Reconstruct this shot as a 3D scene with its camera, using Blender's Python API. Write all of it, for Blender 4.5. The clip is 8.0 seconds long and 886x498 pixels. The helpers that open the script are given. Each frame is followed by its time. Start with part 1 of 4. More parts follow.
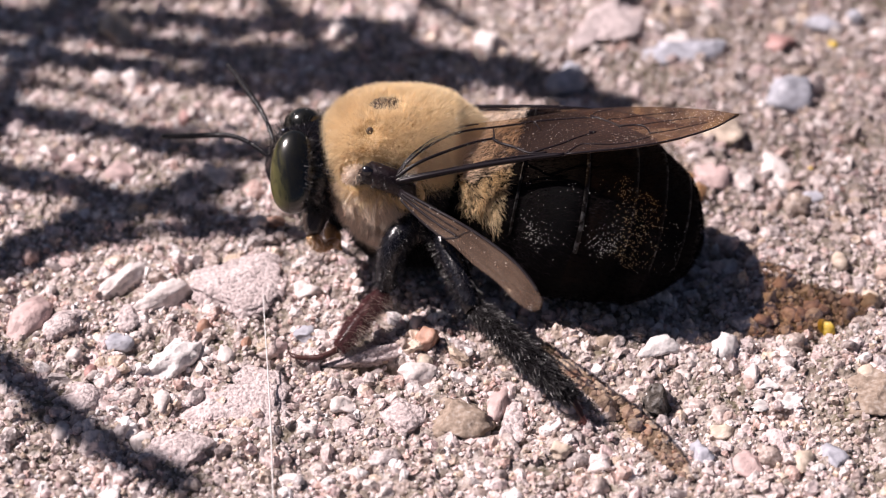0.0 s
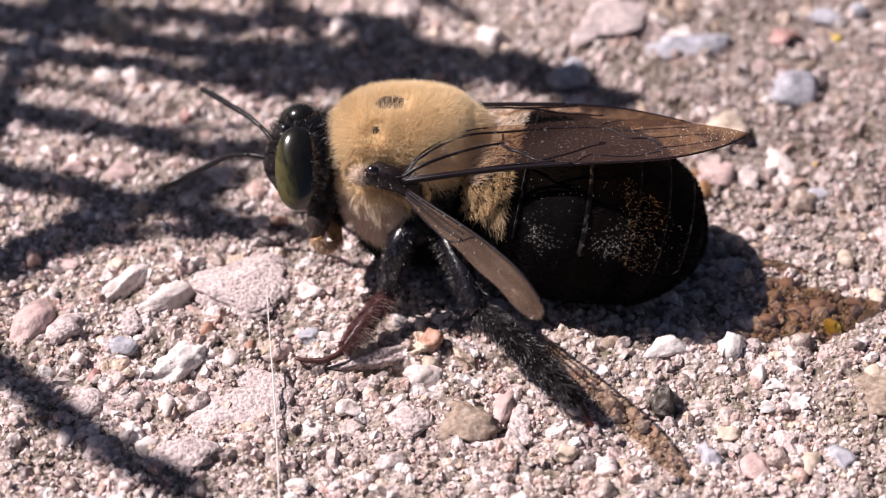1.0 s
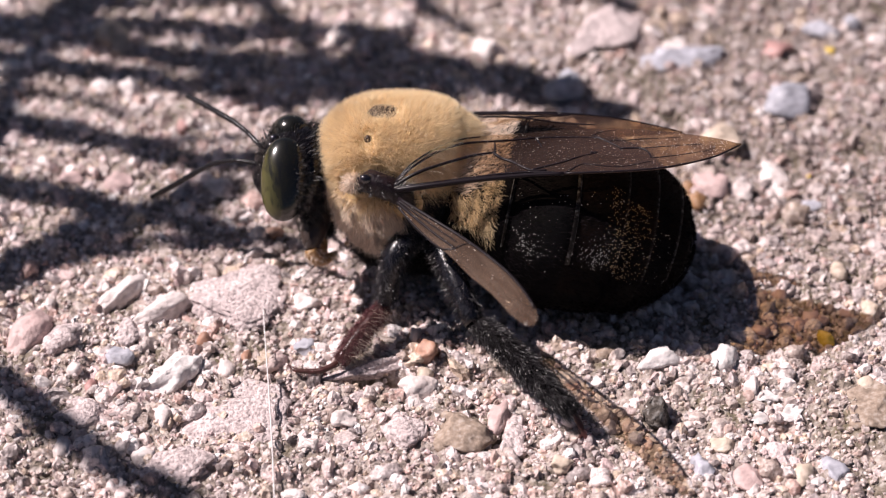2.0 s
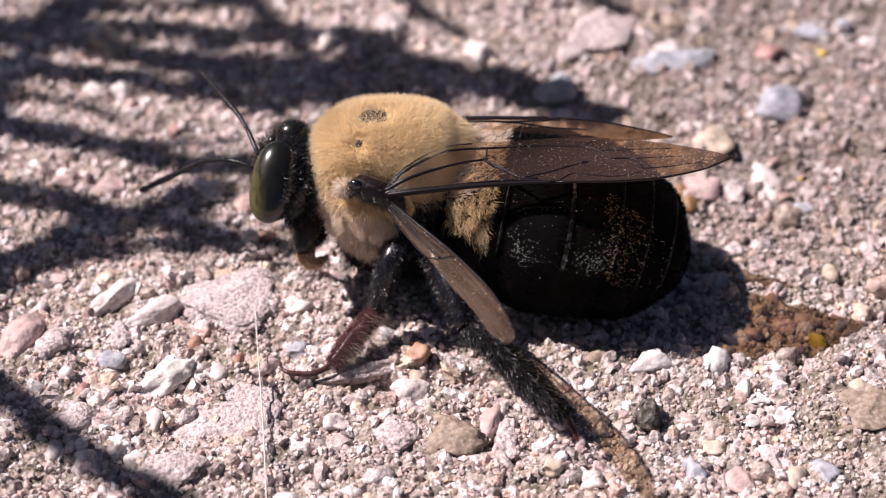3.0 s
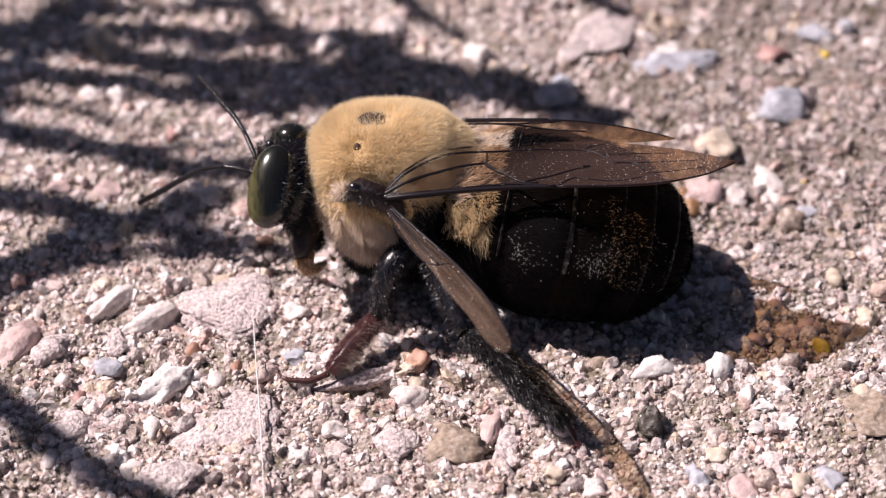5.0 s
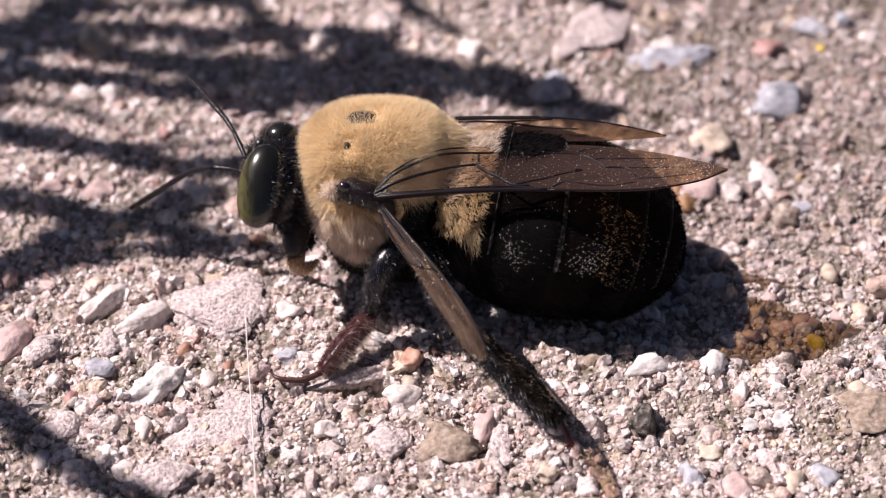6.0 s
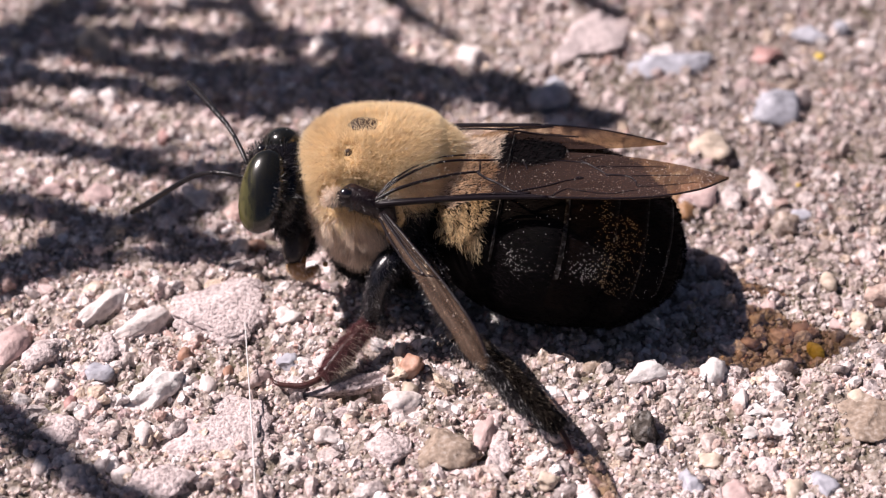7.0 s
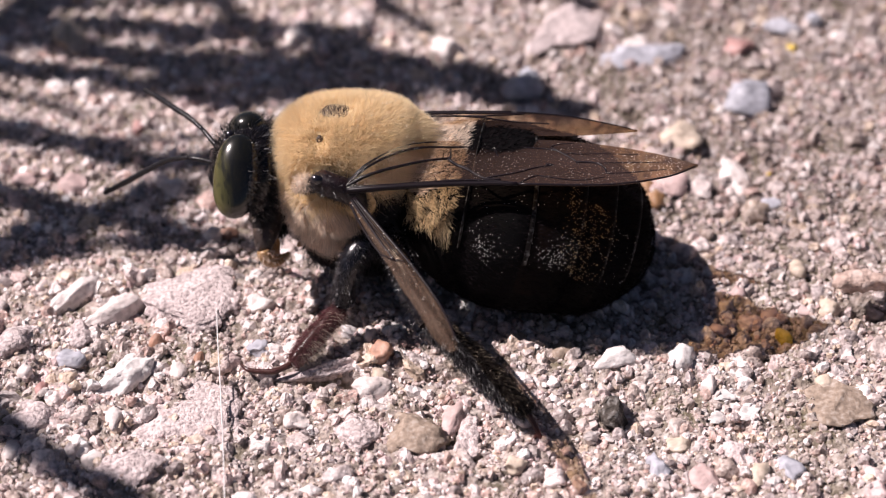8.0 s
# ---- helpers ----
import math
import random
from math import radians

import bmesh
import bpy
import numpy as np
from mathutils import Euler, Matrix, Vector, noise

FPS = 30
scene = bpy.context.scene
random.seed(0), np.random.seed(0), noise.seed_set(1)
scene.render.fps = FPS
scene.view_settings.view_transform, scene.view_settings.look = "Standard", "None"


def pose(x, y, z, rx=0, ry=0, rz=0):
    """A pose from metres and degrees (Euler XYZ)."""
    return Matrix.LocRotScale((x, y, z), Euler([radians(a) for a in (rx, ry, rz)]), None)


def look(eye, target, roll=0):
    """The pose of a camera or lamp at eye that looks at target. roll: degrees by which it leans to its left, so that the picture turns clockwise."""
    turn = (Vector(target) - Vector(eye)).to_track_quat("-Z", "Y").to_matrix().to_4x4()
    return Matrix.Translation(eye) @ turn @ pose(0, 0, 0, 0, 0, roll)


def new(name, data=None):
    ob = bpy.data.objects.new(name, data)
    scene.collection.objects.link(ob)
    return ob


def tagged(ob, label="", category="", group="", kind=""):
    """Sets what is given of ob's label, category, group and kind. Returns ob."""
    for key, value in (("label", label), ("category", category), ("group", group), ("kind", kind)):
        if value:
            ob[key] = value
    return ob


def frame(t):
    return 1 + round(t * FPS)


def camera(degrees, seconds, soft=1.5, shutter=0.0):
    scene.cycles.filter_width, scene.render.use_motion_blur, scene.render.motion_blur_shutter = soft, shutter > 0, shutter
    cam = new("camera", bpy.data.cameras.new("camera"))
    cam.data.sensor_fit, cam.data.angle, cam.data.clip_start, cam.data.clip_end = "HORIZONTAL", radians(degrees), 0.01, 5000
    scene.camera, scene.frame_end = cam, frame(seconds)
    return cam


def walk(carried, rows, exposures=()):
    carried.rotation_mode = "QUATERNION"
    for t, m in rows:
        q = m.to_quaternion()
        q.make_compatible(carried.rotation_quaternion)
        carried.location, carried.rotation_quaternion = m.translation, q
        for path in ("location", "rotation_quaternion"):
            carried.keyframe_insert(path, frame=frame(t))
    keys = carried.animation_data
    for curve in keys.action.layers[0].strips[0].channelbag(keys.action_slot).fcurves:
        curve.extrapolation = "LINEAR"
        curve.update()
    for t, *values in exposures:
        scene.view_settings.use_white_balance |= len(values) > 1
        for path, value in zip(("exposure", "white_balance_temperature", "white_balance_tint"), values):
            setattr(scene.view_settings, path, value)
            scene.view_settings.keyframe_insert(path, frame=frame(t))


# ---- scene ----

MM = 0.001

# ---- the camera and its way ----
cam = camera(25, 8.0, soft=1.15)
cam.data.dof.use_dof, cam.data.dof.focus_distance, cam.data.dof.aperture_fstop = True, 0.0915, 50
PATH = [
    (0.0, pose(0.000583, -0.078201, 0.063449, 50.4417, 0.1367, 0.4916)),
    (0.5, pose(0.001286, -0.077300, 0.063492, 49.9214, 0.7833, 0.1609)),
    (1.0, pose(0.000124, -0.077071, 0.064130, 49.7167, 0.2790, 0.1866)),
    (1.5, pose(0.000095, -0.077271, 0.064627, 49.8028, 0.1026, 0.2206)),
    (3.0, pose(0.000233, -0.077264, 0.064706, 49.9429, 0.0543, -0.0197)),
    (3.5, pose(-0.000000, -0.077400, 0.065000, 49.9767, -0.0000, 0.0000)),
    (4.0, pose(0.000833, -0.076810, 0.065008, 49.8918, 0.3983, -0.0591)),
    (4.5, pose(0.000129, -0.076519, 0.064335, 50.0190, 0.1127, -0.0727)),
    (6.0, pose(0.001085, -0.075835, 0.064252, 49.6850, 0.6085, -0.1064)),
    (6.5, pose(0.000775, -0.075648, 0.064237, 49.6990, 0.4025, -0.1709)),
    (7.0, pose(0.000536, -0.075727, 0.064369, 49.7748, 0.1706, -0.1668)),
    (7.5, pose(0.001101, -0.075985, 0.064487, 49.7773, 0.0971, -0.1898)),
    (8.0, pose(0.001725, -0.076737, 0.063900, 50.0079, 0.1122, -0.2931)),
]
walk(cam, PATH, exposures=[(0.0, 0.54, 6420, 23), (8.0, 0.54, 6420, 23)])

# ---- light: a low clear sun from behind and to the side, and the sky ----
SUN = Vector((-0.81, 0.2, 1.0)).normalized()
sun_data = bpy.data.lights.new("sun", "SUN")
sun_data.energy, sun_data.angle, sun_data.color = 5.0, radians(0.55), (1.0, 0.94, 0.86)
sun = new("sun", sun_data)
sun.matrix_world = look(tuple(SUN), (0, 0, 0))
world = bpy.data.worlds.new("sky")
scene.world = world
world.use_nodes = True
nt = world.node_tree
sky = nt.nodes.new("ShaderNodeTexSky")
sky.sky_type, sky.sun_disc = "NISHITA", False
sky.sun_elevation = math.asin(SUN.z)
sky.sun_rotation = math.atan2(SUN.x, SUN.y)
nt.links.new(sky.outputs[0], nt.nodes["Background"].inputs[0])
nt.nodes["Background"].inputs[1].default_value = 0.021


# ---- materials ----
def material(name, color, rough=0.6, metal=0.0, spec=0.5, coat=0.0, spread=0.0, grain=0.0, grain_scale=3.0,
             stain=None, stain_scale=0.6, bump=0.0, bump_scale=8.0, island=None, objectwise=None, through_light=0.0, transmit=None, stretch=None, clear_base=False, rear_dark=None, coat_rough=0.06, coat_ior=1.5, dark_blotch=None):
    """A procedural surface; scales are in features per millimetre."""
    m = bpy.data.materials.new(name)
    m.use_nodes = True
    t = m.node_tree
    link = t.links.new
    b = t.nodes["Principled BSDF"]
    b.inputs["Roughness"].default_value = rough
    b.inputs["Metallic"].default_value = metal
    b.inputs["Specular IOR Level"].default_value = spec
    b.inputs["Coat Weight"].default_value = coat
    b.inputs["Coat Roughness"].default_value = coat_rough
    b.inputs["Coat IOR"].default_value = coat_ior
    co = t.nodes.new("ShaderNodeTexCoord")
    geo = t.nodes.new("ShaderNodeNewGeometry")

    def noise_tex(per_mm, detail=3.0):
        n = t.nodes.new("ShaderNodeTexNoise")
        n.inputs["Scale"].default_value = per_mm * 1000
        n.inputs["Detail"].default_value = detail
        spot = co.outputs["Object"] if objectwise or stretch else geo.outputs["Position"]
        if stretch:
            mp = t.nodes.new("ShaderNodeMapping")
            mp.inputs["Scale"].default_value = stretch
            link(spot, mp.inputs["Vector"])
            spot = mp.outputs[0]
        link(spot, n.inputs["Vector"])
        return n

    if island or objectwise:
        ramp = t.nodes.new("ShaderNodeValToRGB")
        cols = island or objectwise
        ramp.color_ramp.interpolation = "CONSTANT" if len(cols) > 6 else "LINEAR"
        while len(ramp.color_ramp.elements) < len(cols):
            ramp.color_ramp.elements.new(0.5)
        for i, c in enumerate(cols):
            ramp.color_ramp.elements[i].position = i / len(cols)
            ramp.color_ramp.elements[i].color = (*c, 1)
        if island:
            link(geo.outputs["Random Per Island"], ramp.inputs[0])
        else:
            link(t.nodes.new("ShaderNodeObjectInfo").outputs["Random"], ramp.inputs[0])
        col = ramp.outputs[0]
    else:
        rgb = t.nodes.new("ShaderNodeRGB")
        rgb.outputs[0].default_value = (*color, 1)
        col = rgb.outputs[0]

    def mix(a, c, fac, low, high, amount, mode="MIX"):
        ra = t.nodes.new("ShaderNodeMapRange")
        ra.inputs[1].default_value, ra.inputs[2].default_value = low, high
        ra.inputs[3].default_value, ra.inputs[4].default_value = 0, amount
        link(fac, ra.inputs[0])
        mx = t.nodes.new("ShaderNodeMix")
        mx.data_type, mx.blend_type = "RGBA", mode
        link(ra.outputs[0], mx.inputs["Factor"])
        link(a, mx.inputs["A"])
        if isinstance(c, tuple):
            mx.inputs["B"].default_value = (*c, 1)
        else:
            link(c, mx.inputs["B"])
        return mx.outputs["Result"]

    def rgb_of(c):
        q = t.nodes.new("ShaderNodeRGB")
        q.outputs[0].default_value = (*c, 1)
        return q.outputs[0]

    if stain:
        col = mix(col, stain, noise_tex(stain_scale, 4).outputs[0], 0.48, 0.66, 0.85)
    if rear_dark:  # the eye's view-dependent dark zone, painted black into the colour towards the rear edge
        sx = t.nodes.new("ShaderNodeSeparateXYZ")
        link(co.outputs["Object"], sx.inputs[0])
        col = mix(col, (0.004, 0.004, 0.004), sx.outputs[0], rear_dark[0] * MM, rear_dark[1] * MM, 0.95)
    if grain:
        n = noise_tex(grain_scale, 4)
        col = mix(col, tuple(0.25 * c for c in color), n.outputs[0], 0.5, 0.72, grain)
        col = mix(col, tuple(min(0.9, 0.35 + 0.9 * c) for c in color), n.outputs[0], 0.5, 0.28, grain * 0.8)
    if dark_blotch:  # an added darker blotch with a ragged edge: centre and radius in millimetres, strength
        off = t.nodes.new("ShaderNodeVectorMath")
        off.operation = "DISTANCE"
        link(geo.outputs["Position"], off.inputs[0])
        off.inputs[1].default_value = (dark_blotch[0] * MM, dark_blotch[1] * MM, 0)
        rag = t.nodes.new("ShaderNodeMath")
        rag.operation = "MULTIPLY_ADD"
        rag.inputs[1].default_value = 16 * MM
        link(noise_tex(0.16, 4).outputs[0], rag.inputs[0])
        link(off.outputs["Value"], rag.inputs[2])
        col = mix(col, (0.6, 0.58, 0.57), rag.outputs[0], (dark_blotch[2] + 14) * MM, (dark_blotch[2] + 2) * MM, dark_blotch[3], "MULTIPLY")
    if spread:
        hsv = t.nodes.new("ShaderNodeHueSaturation")
        ra = t.nodes.new("ShaderNodeMapRange")
        ra.inputs[3].default_value, ra.inputs[4].default_value = 1 - spread, 1 + spread
        link(geo.outputs["Random Per Island"], ra.inputs[0])
        link(ra.outputs[0], hsv.inputs["Value"])
        link(col, hsv.inputs["Color"])
        col = hsv.outputs[0]
    link(col, b.inputs["Base Color"])
    if bump:
        bp = t.nodes.new("ShaderNodeBump")
        bp.inputs["Distance"].default_value = bump * MM
        bp.inputs["Strength"].default_value = 1.0
        link(noise_tex(bump_scale, 4).outputs[0], bp.inputs["Height"])
        link(bp.outputs[0], b.inputs["Normal"])
    last = b.outputs[0]
    out = t.nodes["Material Output"]
    if through_light:
        tl = t.nodes.new("ShaderNodeBsdfTranslucent")
        link(col, tl.inputs["Color"])
        ms = t.nodes.new("ShaderNodeMixShader")
        ms.inputs[0].default_value = through_light
        link(last, ms.inputs[1]), link(tl.outputs[0], ms.inputs[2])
        last = ms.outputs[0]
    if transmit:
        tr = t.nodes.new("ShaderNodeBsdfTransparent")
        tr.inputs[0].default_value = (*transmit[:3], 1)
        ms = t.nodes.new("ShaderNodeMixShader")
        ms.inputs[0].default_value = transmit[3]
        if clear_base:  # the membrane is clearer towards its root
            sx = t.nodes.new("ShaderNodeSeparateXYZ")
            link(co.outputs["Object"], sx.inputs[0])
            ra = t.nodes.new("ShaderNodeMapRange")
            ra.inputs[1].default_value, ra.inputs[2].default_value = 3 * MM, 15 * MM
            ra.inputs[3].default_value, ra.inputs[4].default_value = 0.95, transmit[3]
            link(sx.outputs[0], ra.inputs[0]), link(ra.outputs[0], ms.inputs[0])
            link(mix(rgb_of((1.0, 0.98, 0.95)), transmit[:3], sx.outputs[0], 2 * MM, 9 * MM, 1.0), tr.inputs[0])
        link(last, ms.inputs[1]), link(tr.outputs[0], ms.inputs[2])
        last = ms.outputs[0]
    link(last, out.inputs[0])
    return m


FUR_GOLD = material("golden fur", (0.88, 0.75, 0.53), rough=0.6, spec=0.2, spread=0.1, through_light=0.5)
FUR_PALE = material("pale fur", (0.77, 0.65, 0.54), rough=0.55, spec=0.25, spread=0.35, through_light=0.4)
FUR_AMBER = material("amber fur", (0.68, 0.53, 0.33), rough=0.5, spec=0.3, spread=0.35, through_light=0.3)
FUR_RED = material("red brown bristles", (0.14, 0.055, 0.06), rough=0.6, spec=0.2, spread=0.4, through_light=0.15)
FUR_BLACK = material("black bristles", (0.010, 0.008, 0.010), rough=0.42, spec=0.5, spread=0.4)
PILE = material("dull black pile", (0.008, 0.0062, 0.007), rough=0.8, spec=0.02, spread=0.5)
SKIN = material("skin under fur", (0.55, 0.39, 0.2), rough=0.8, spec=0.2, grain=0.4, grain_scale=5)
CUTICLE = material("black cuticle", (0.006, 0.005, 0.006), rough=0.17, spec=0.45, bump=0.004, bump_scale=9)
CUTICLE_SOFT = material("satin black cuticle", (0.0024, 0.0022, 0.0026), rough=0.7, spec=0.06, bump=0.01, bump_scale=10,
                        stain=(0.003, 0.0024, 0.002), stain_scale=0.35)
CUTICLE_WARM = material("brown black cuticle", (0.003, 0.0022, 0.002), rough=0.65, spec=0.06, bump=0.012, bump_scale=9,
                        stain=(0.008, 0.004, 0.003), stain_scale=0.7)
CUTICLE_LEG = material("black leg cuticle", (0.008, 0.008, 0.012), rough=0.26, spec=0.5, bump=0.02, bump_scale=7)
BARE = material("bare brown skin", (0.045, 0.027, 0.018), rough=0.5, spec=0.3, bump=0.03, bump_scale=6)
CUTICLE_ANT = material("dull black cuticle", (0.006, 0.005, 0.007), rough=0.34, spec=0.4, bump=0.03, bump_scale=6)
GLOSS = material("polished black cuticle", (0.006, 0.005, 0.008), rough=0.2, spec=0.9, stain=(0.012, 0.008, 0.012), stain_scale=1.5)
CUTICLE_RED = material("red brown cuticle", (0.06, 0.022, 0.018), rough=0.35, spec=0.5, bump=0.02, bump_scale=8)
# rear_dark paints in the dark zone that would shift with the view
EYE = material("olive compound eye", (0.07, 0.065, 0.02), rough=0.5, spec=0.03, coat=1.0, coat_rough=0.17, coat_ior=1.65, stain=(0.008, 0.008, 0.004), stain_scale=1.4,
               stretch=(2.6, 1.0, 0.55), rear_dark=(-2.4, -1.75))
LIP = material("amber mouthpart", (0.46, 0.27, 0.12), rough=0.35, spec=0.5, grain=0.4, grain_scale=3, through_light=0.3)
POLLEN = material("pollen", (0.62, 0.42, 0.2), rough=0.5, spread=0.25)
DUST = material("white dust", (0.8, 0.77, 0.72), rough=0.5, spread=0.2)
WING = material("smoky amber wing membrane", (0.2, 0.138, 0.13), rough=0.22, spec=1.0, bump=0.12, bump_scale=2.6, stretch=(0.3, 1, 1),
                stain=(0.11, 0.07, 0.062), stain_scale=0.3, through_light=0.45, transmit=(0.78, 0.65, 0.48, 0.58), clear_base=True)
WING_HIND = material("grey brown hind wing membrane", (0.4, 0.29, 0.235), rough=0.5, spec=0.3, bump=0.05, bump_scale=3, stretch=(1, 0.5, 0.5),
                     stain=(0.26, 0.18, 0.145), stain_scale=0.5, through_light=0.3, transmit=(0.84, 0.76, 0.65, 0.84))
VEIN = material("dark wing vein", (0.007, 0.004, 0.006), rough=0.38, spec=0.25)

CEMENT = material("weathered concrete", (0.37, 0.305, 0.27), rough=0.9, spec=0.25, grain=0.85, grain_scale=2.6,
                  stain=(0.13, 0.11, 0.06), stain_scale=0.3, bump=0.22, bump_scale=5, dark_blotch=(23, 14, 17, 0.75))
SAND = material("sand grains", (0.6, 0.5, 0.48), rough=0.38, spec=0.6, bump=0.1, bump_scale=6, grain=0.6, grain_scale=4, stain=(0.42, 0.34, 0.3), stain_scale=0.3, dark_blotch=(23, 14, 17, 0.75),
                island=[(0.66, 0.53, 0.51), (0.52, 0.42, 0.39), (0.78, 0.7, 0.68), (0.4, 0.31, 0.27), (0.62, 0.46, 0.45), (0.82, 0.77, 0.76),
                        (0.46, 0.39, 0.38), (0.62, 0.48, 0.37), (0.56, 0.37, 0.32), (0.74, 0.64, 0.62), (0.28, 0.23, 0.22), (0.7, 0.58, 0.56)])
PEBBLE = material("mixed pebbles", (0.55, 0.47, 0.44), rough=0.6, spec=0.4, bump=0.1, bump_scale=4, grain=0.6, grain_scale=4,
                  objectwise=[(0.6, 0.48, 0.47), (0.47, 0.38, 0.36), (0.72, 0.63, 0.61), (0.36, 0.28, 0.24), (0.55, 0.41, 0.39),
                              (0.66, 0.58, 0.56), (0.41, 0.36, 0.35), (0.53, 0.41, 0.31), (0.64, 0.52, 0.51), (0.5, 0.41, 0.39)])


def mineral(name, color, rough=0.55, grain=0.45, grain_scale=2.0, bump=0.06):
    return material(name, color, rough=rough, spec=0.4, grain=grain, grain_scale=grain_scale, bump=bump, bump_scale=5,
                    stain=tuple(0.72 * c for c in color), stain_scale=0.9)


WHITE = mineral("white quartz", (0.72, 0.63, 0.6), grain=0.4, grain_scale=3)
PINK = mineral("pink feldspar", (0.55, 0.40, 0.38), grain=0.25)
ROSE = mineral("rose granite", (0.58, 0.48, 0.47), rough=0.8, grain=0.75, grain_scale=5, bump=0.2)
ORANGE = mineral("orange jasper", (0.42, 0.235, 0.165))
RED = mineral("red jasper", (0.42, 0.23, 0.21))
TAN = mineral("tan sandstone", (0.32, 0.245, 0.19), rough=0.85, grain=0.5, grain_scale=4)
BLUE = mineral("blue grey quartz", (0.42, 0.42, 0.47))
CHALK = mineral("chalky quartz", (0.72, 0.67, 0.65), grain=0.55, grain_scale=3)
CINDER = mineral("dark cinder", (0.085, 0.07, 0.06), rough=0.85, grain=0.7, grain_scale=3, bump=0.25)
YELLOW = mineral("yellow grain", (0.6, 0.42, 0.06))
CREAM = mineral("cream stone", (0.58, 0.475, 0.38))
RUST = mineral("rusty stone", (0.28, 0.15, 0.07), rough=0.5)
HINGE = material("purple black hinge", (0.011, 0.006, 0.008), rough=0.36, spec=0.35, bump=0.04, bump_scale=5, stain=(0.02, 0.009, 0.009), stain_scale=1.2)
HEM = material("thin brown plate hem", (0.0065, 0.004, 0.0026), rough=0.45, spec=0.3, grain=0.5, grain_scale=3, through_light=0.2)
PALP = material("brown black shin", (0.045, 0.032, 0.027), rough=0.3, spec=0.5, stain=(0.13, 0.085, 0.06), stain_scale=0.8)
STRAW = material("dry straw", (0.36, 0.29, 0.16), rough=0.7, grain=0.4, grain_scale=1, through_light=0.15)
SILK = material("white thread", (0.85, 0.83, 0.82), rough=0.35, spec=0.6, through_light=0.3)


# ---- building blocks; all lengths below are millimetres ----
PLACE = {}
rng = np.random.default_rng(5)


def part(name, geo, mat, parent=None, label="", at=None, smooth=True, kind=""):
    """One mesh object from (vertices, faces) in millimetres of the place, under its thing or part, turning about the point at."""
    verts, faces = geo
    verts = np.asarray(verts, float).reshape(-1, 3)
    at = np.array(at if at is not None else (PLACE[parent.name] if parent else (0, 0, 0)), float)
    me = bpy.data.meshes.new(name)
    me.from_pydata(((verts - at) * MM).tolist(), [], [list(map(int, f)) for f in faces])
    me.update()
    if smooth:
        me.polygons.foreach_set("use_smooth", np.ones(len(me.polygons), bool))
    me.materials.append(mat)
    ob = new(name, me)
    PLACE[ob.name] = at
    if parent:
        ob.parent = parent
        ob.location = Vector((at - PLACE[parent.name]) * MM)
    else:
        ob.location = Vector(at * MM)
    return tagged(ob, label, kind=kind)


def thing(name, at, label, category, group=""):
    ob = new(name)
    ob.empty_display_size = 0.002
    ob.location = Vector(at) * MM
    PLACE[ob.name] = np.array(at, float)
    return tagged(ob, label, category, group)


def smooth_line(pts, n):
    """A smooth curve (Catmull-Rom) of n points through rows of numbers."""
    p = np.asarray(pts, float)
    p = np.vstack([2 * p[0] - p[1], p, 2 * p[-1] - p[-2]])
    u = np.linspace(0, len(p) - 3 - 1e-9, n)
    i = u.astype(int)
    f = (u - i)[:, None]
    a, b, c, d = p[i], p[i + 1], p[i + 2], p[i + 3]
    return 0.5 * (2 * b + (c - a) * f + (2 * a - 5 * b + 4 * c - d) * f ** 2 + (3 * b - a - 3 * c + d) * f ** 3)


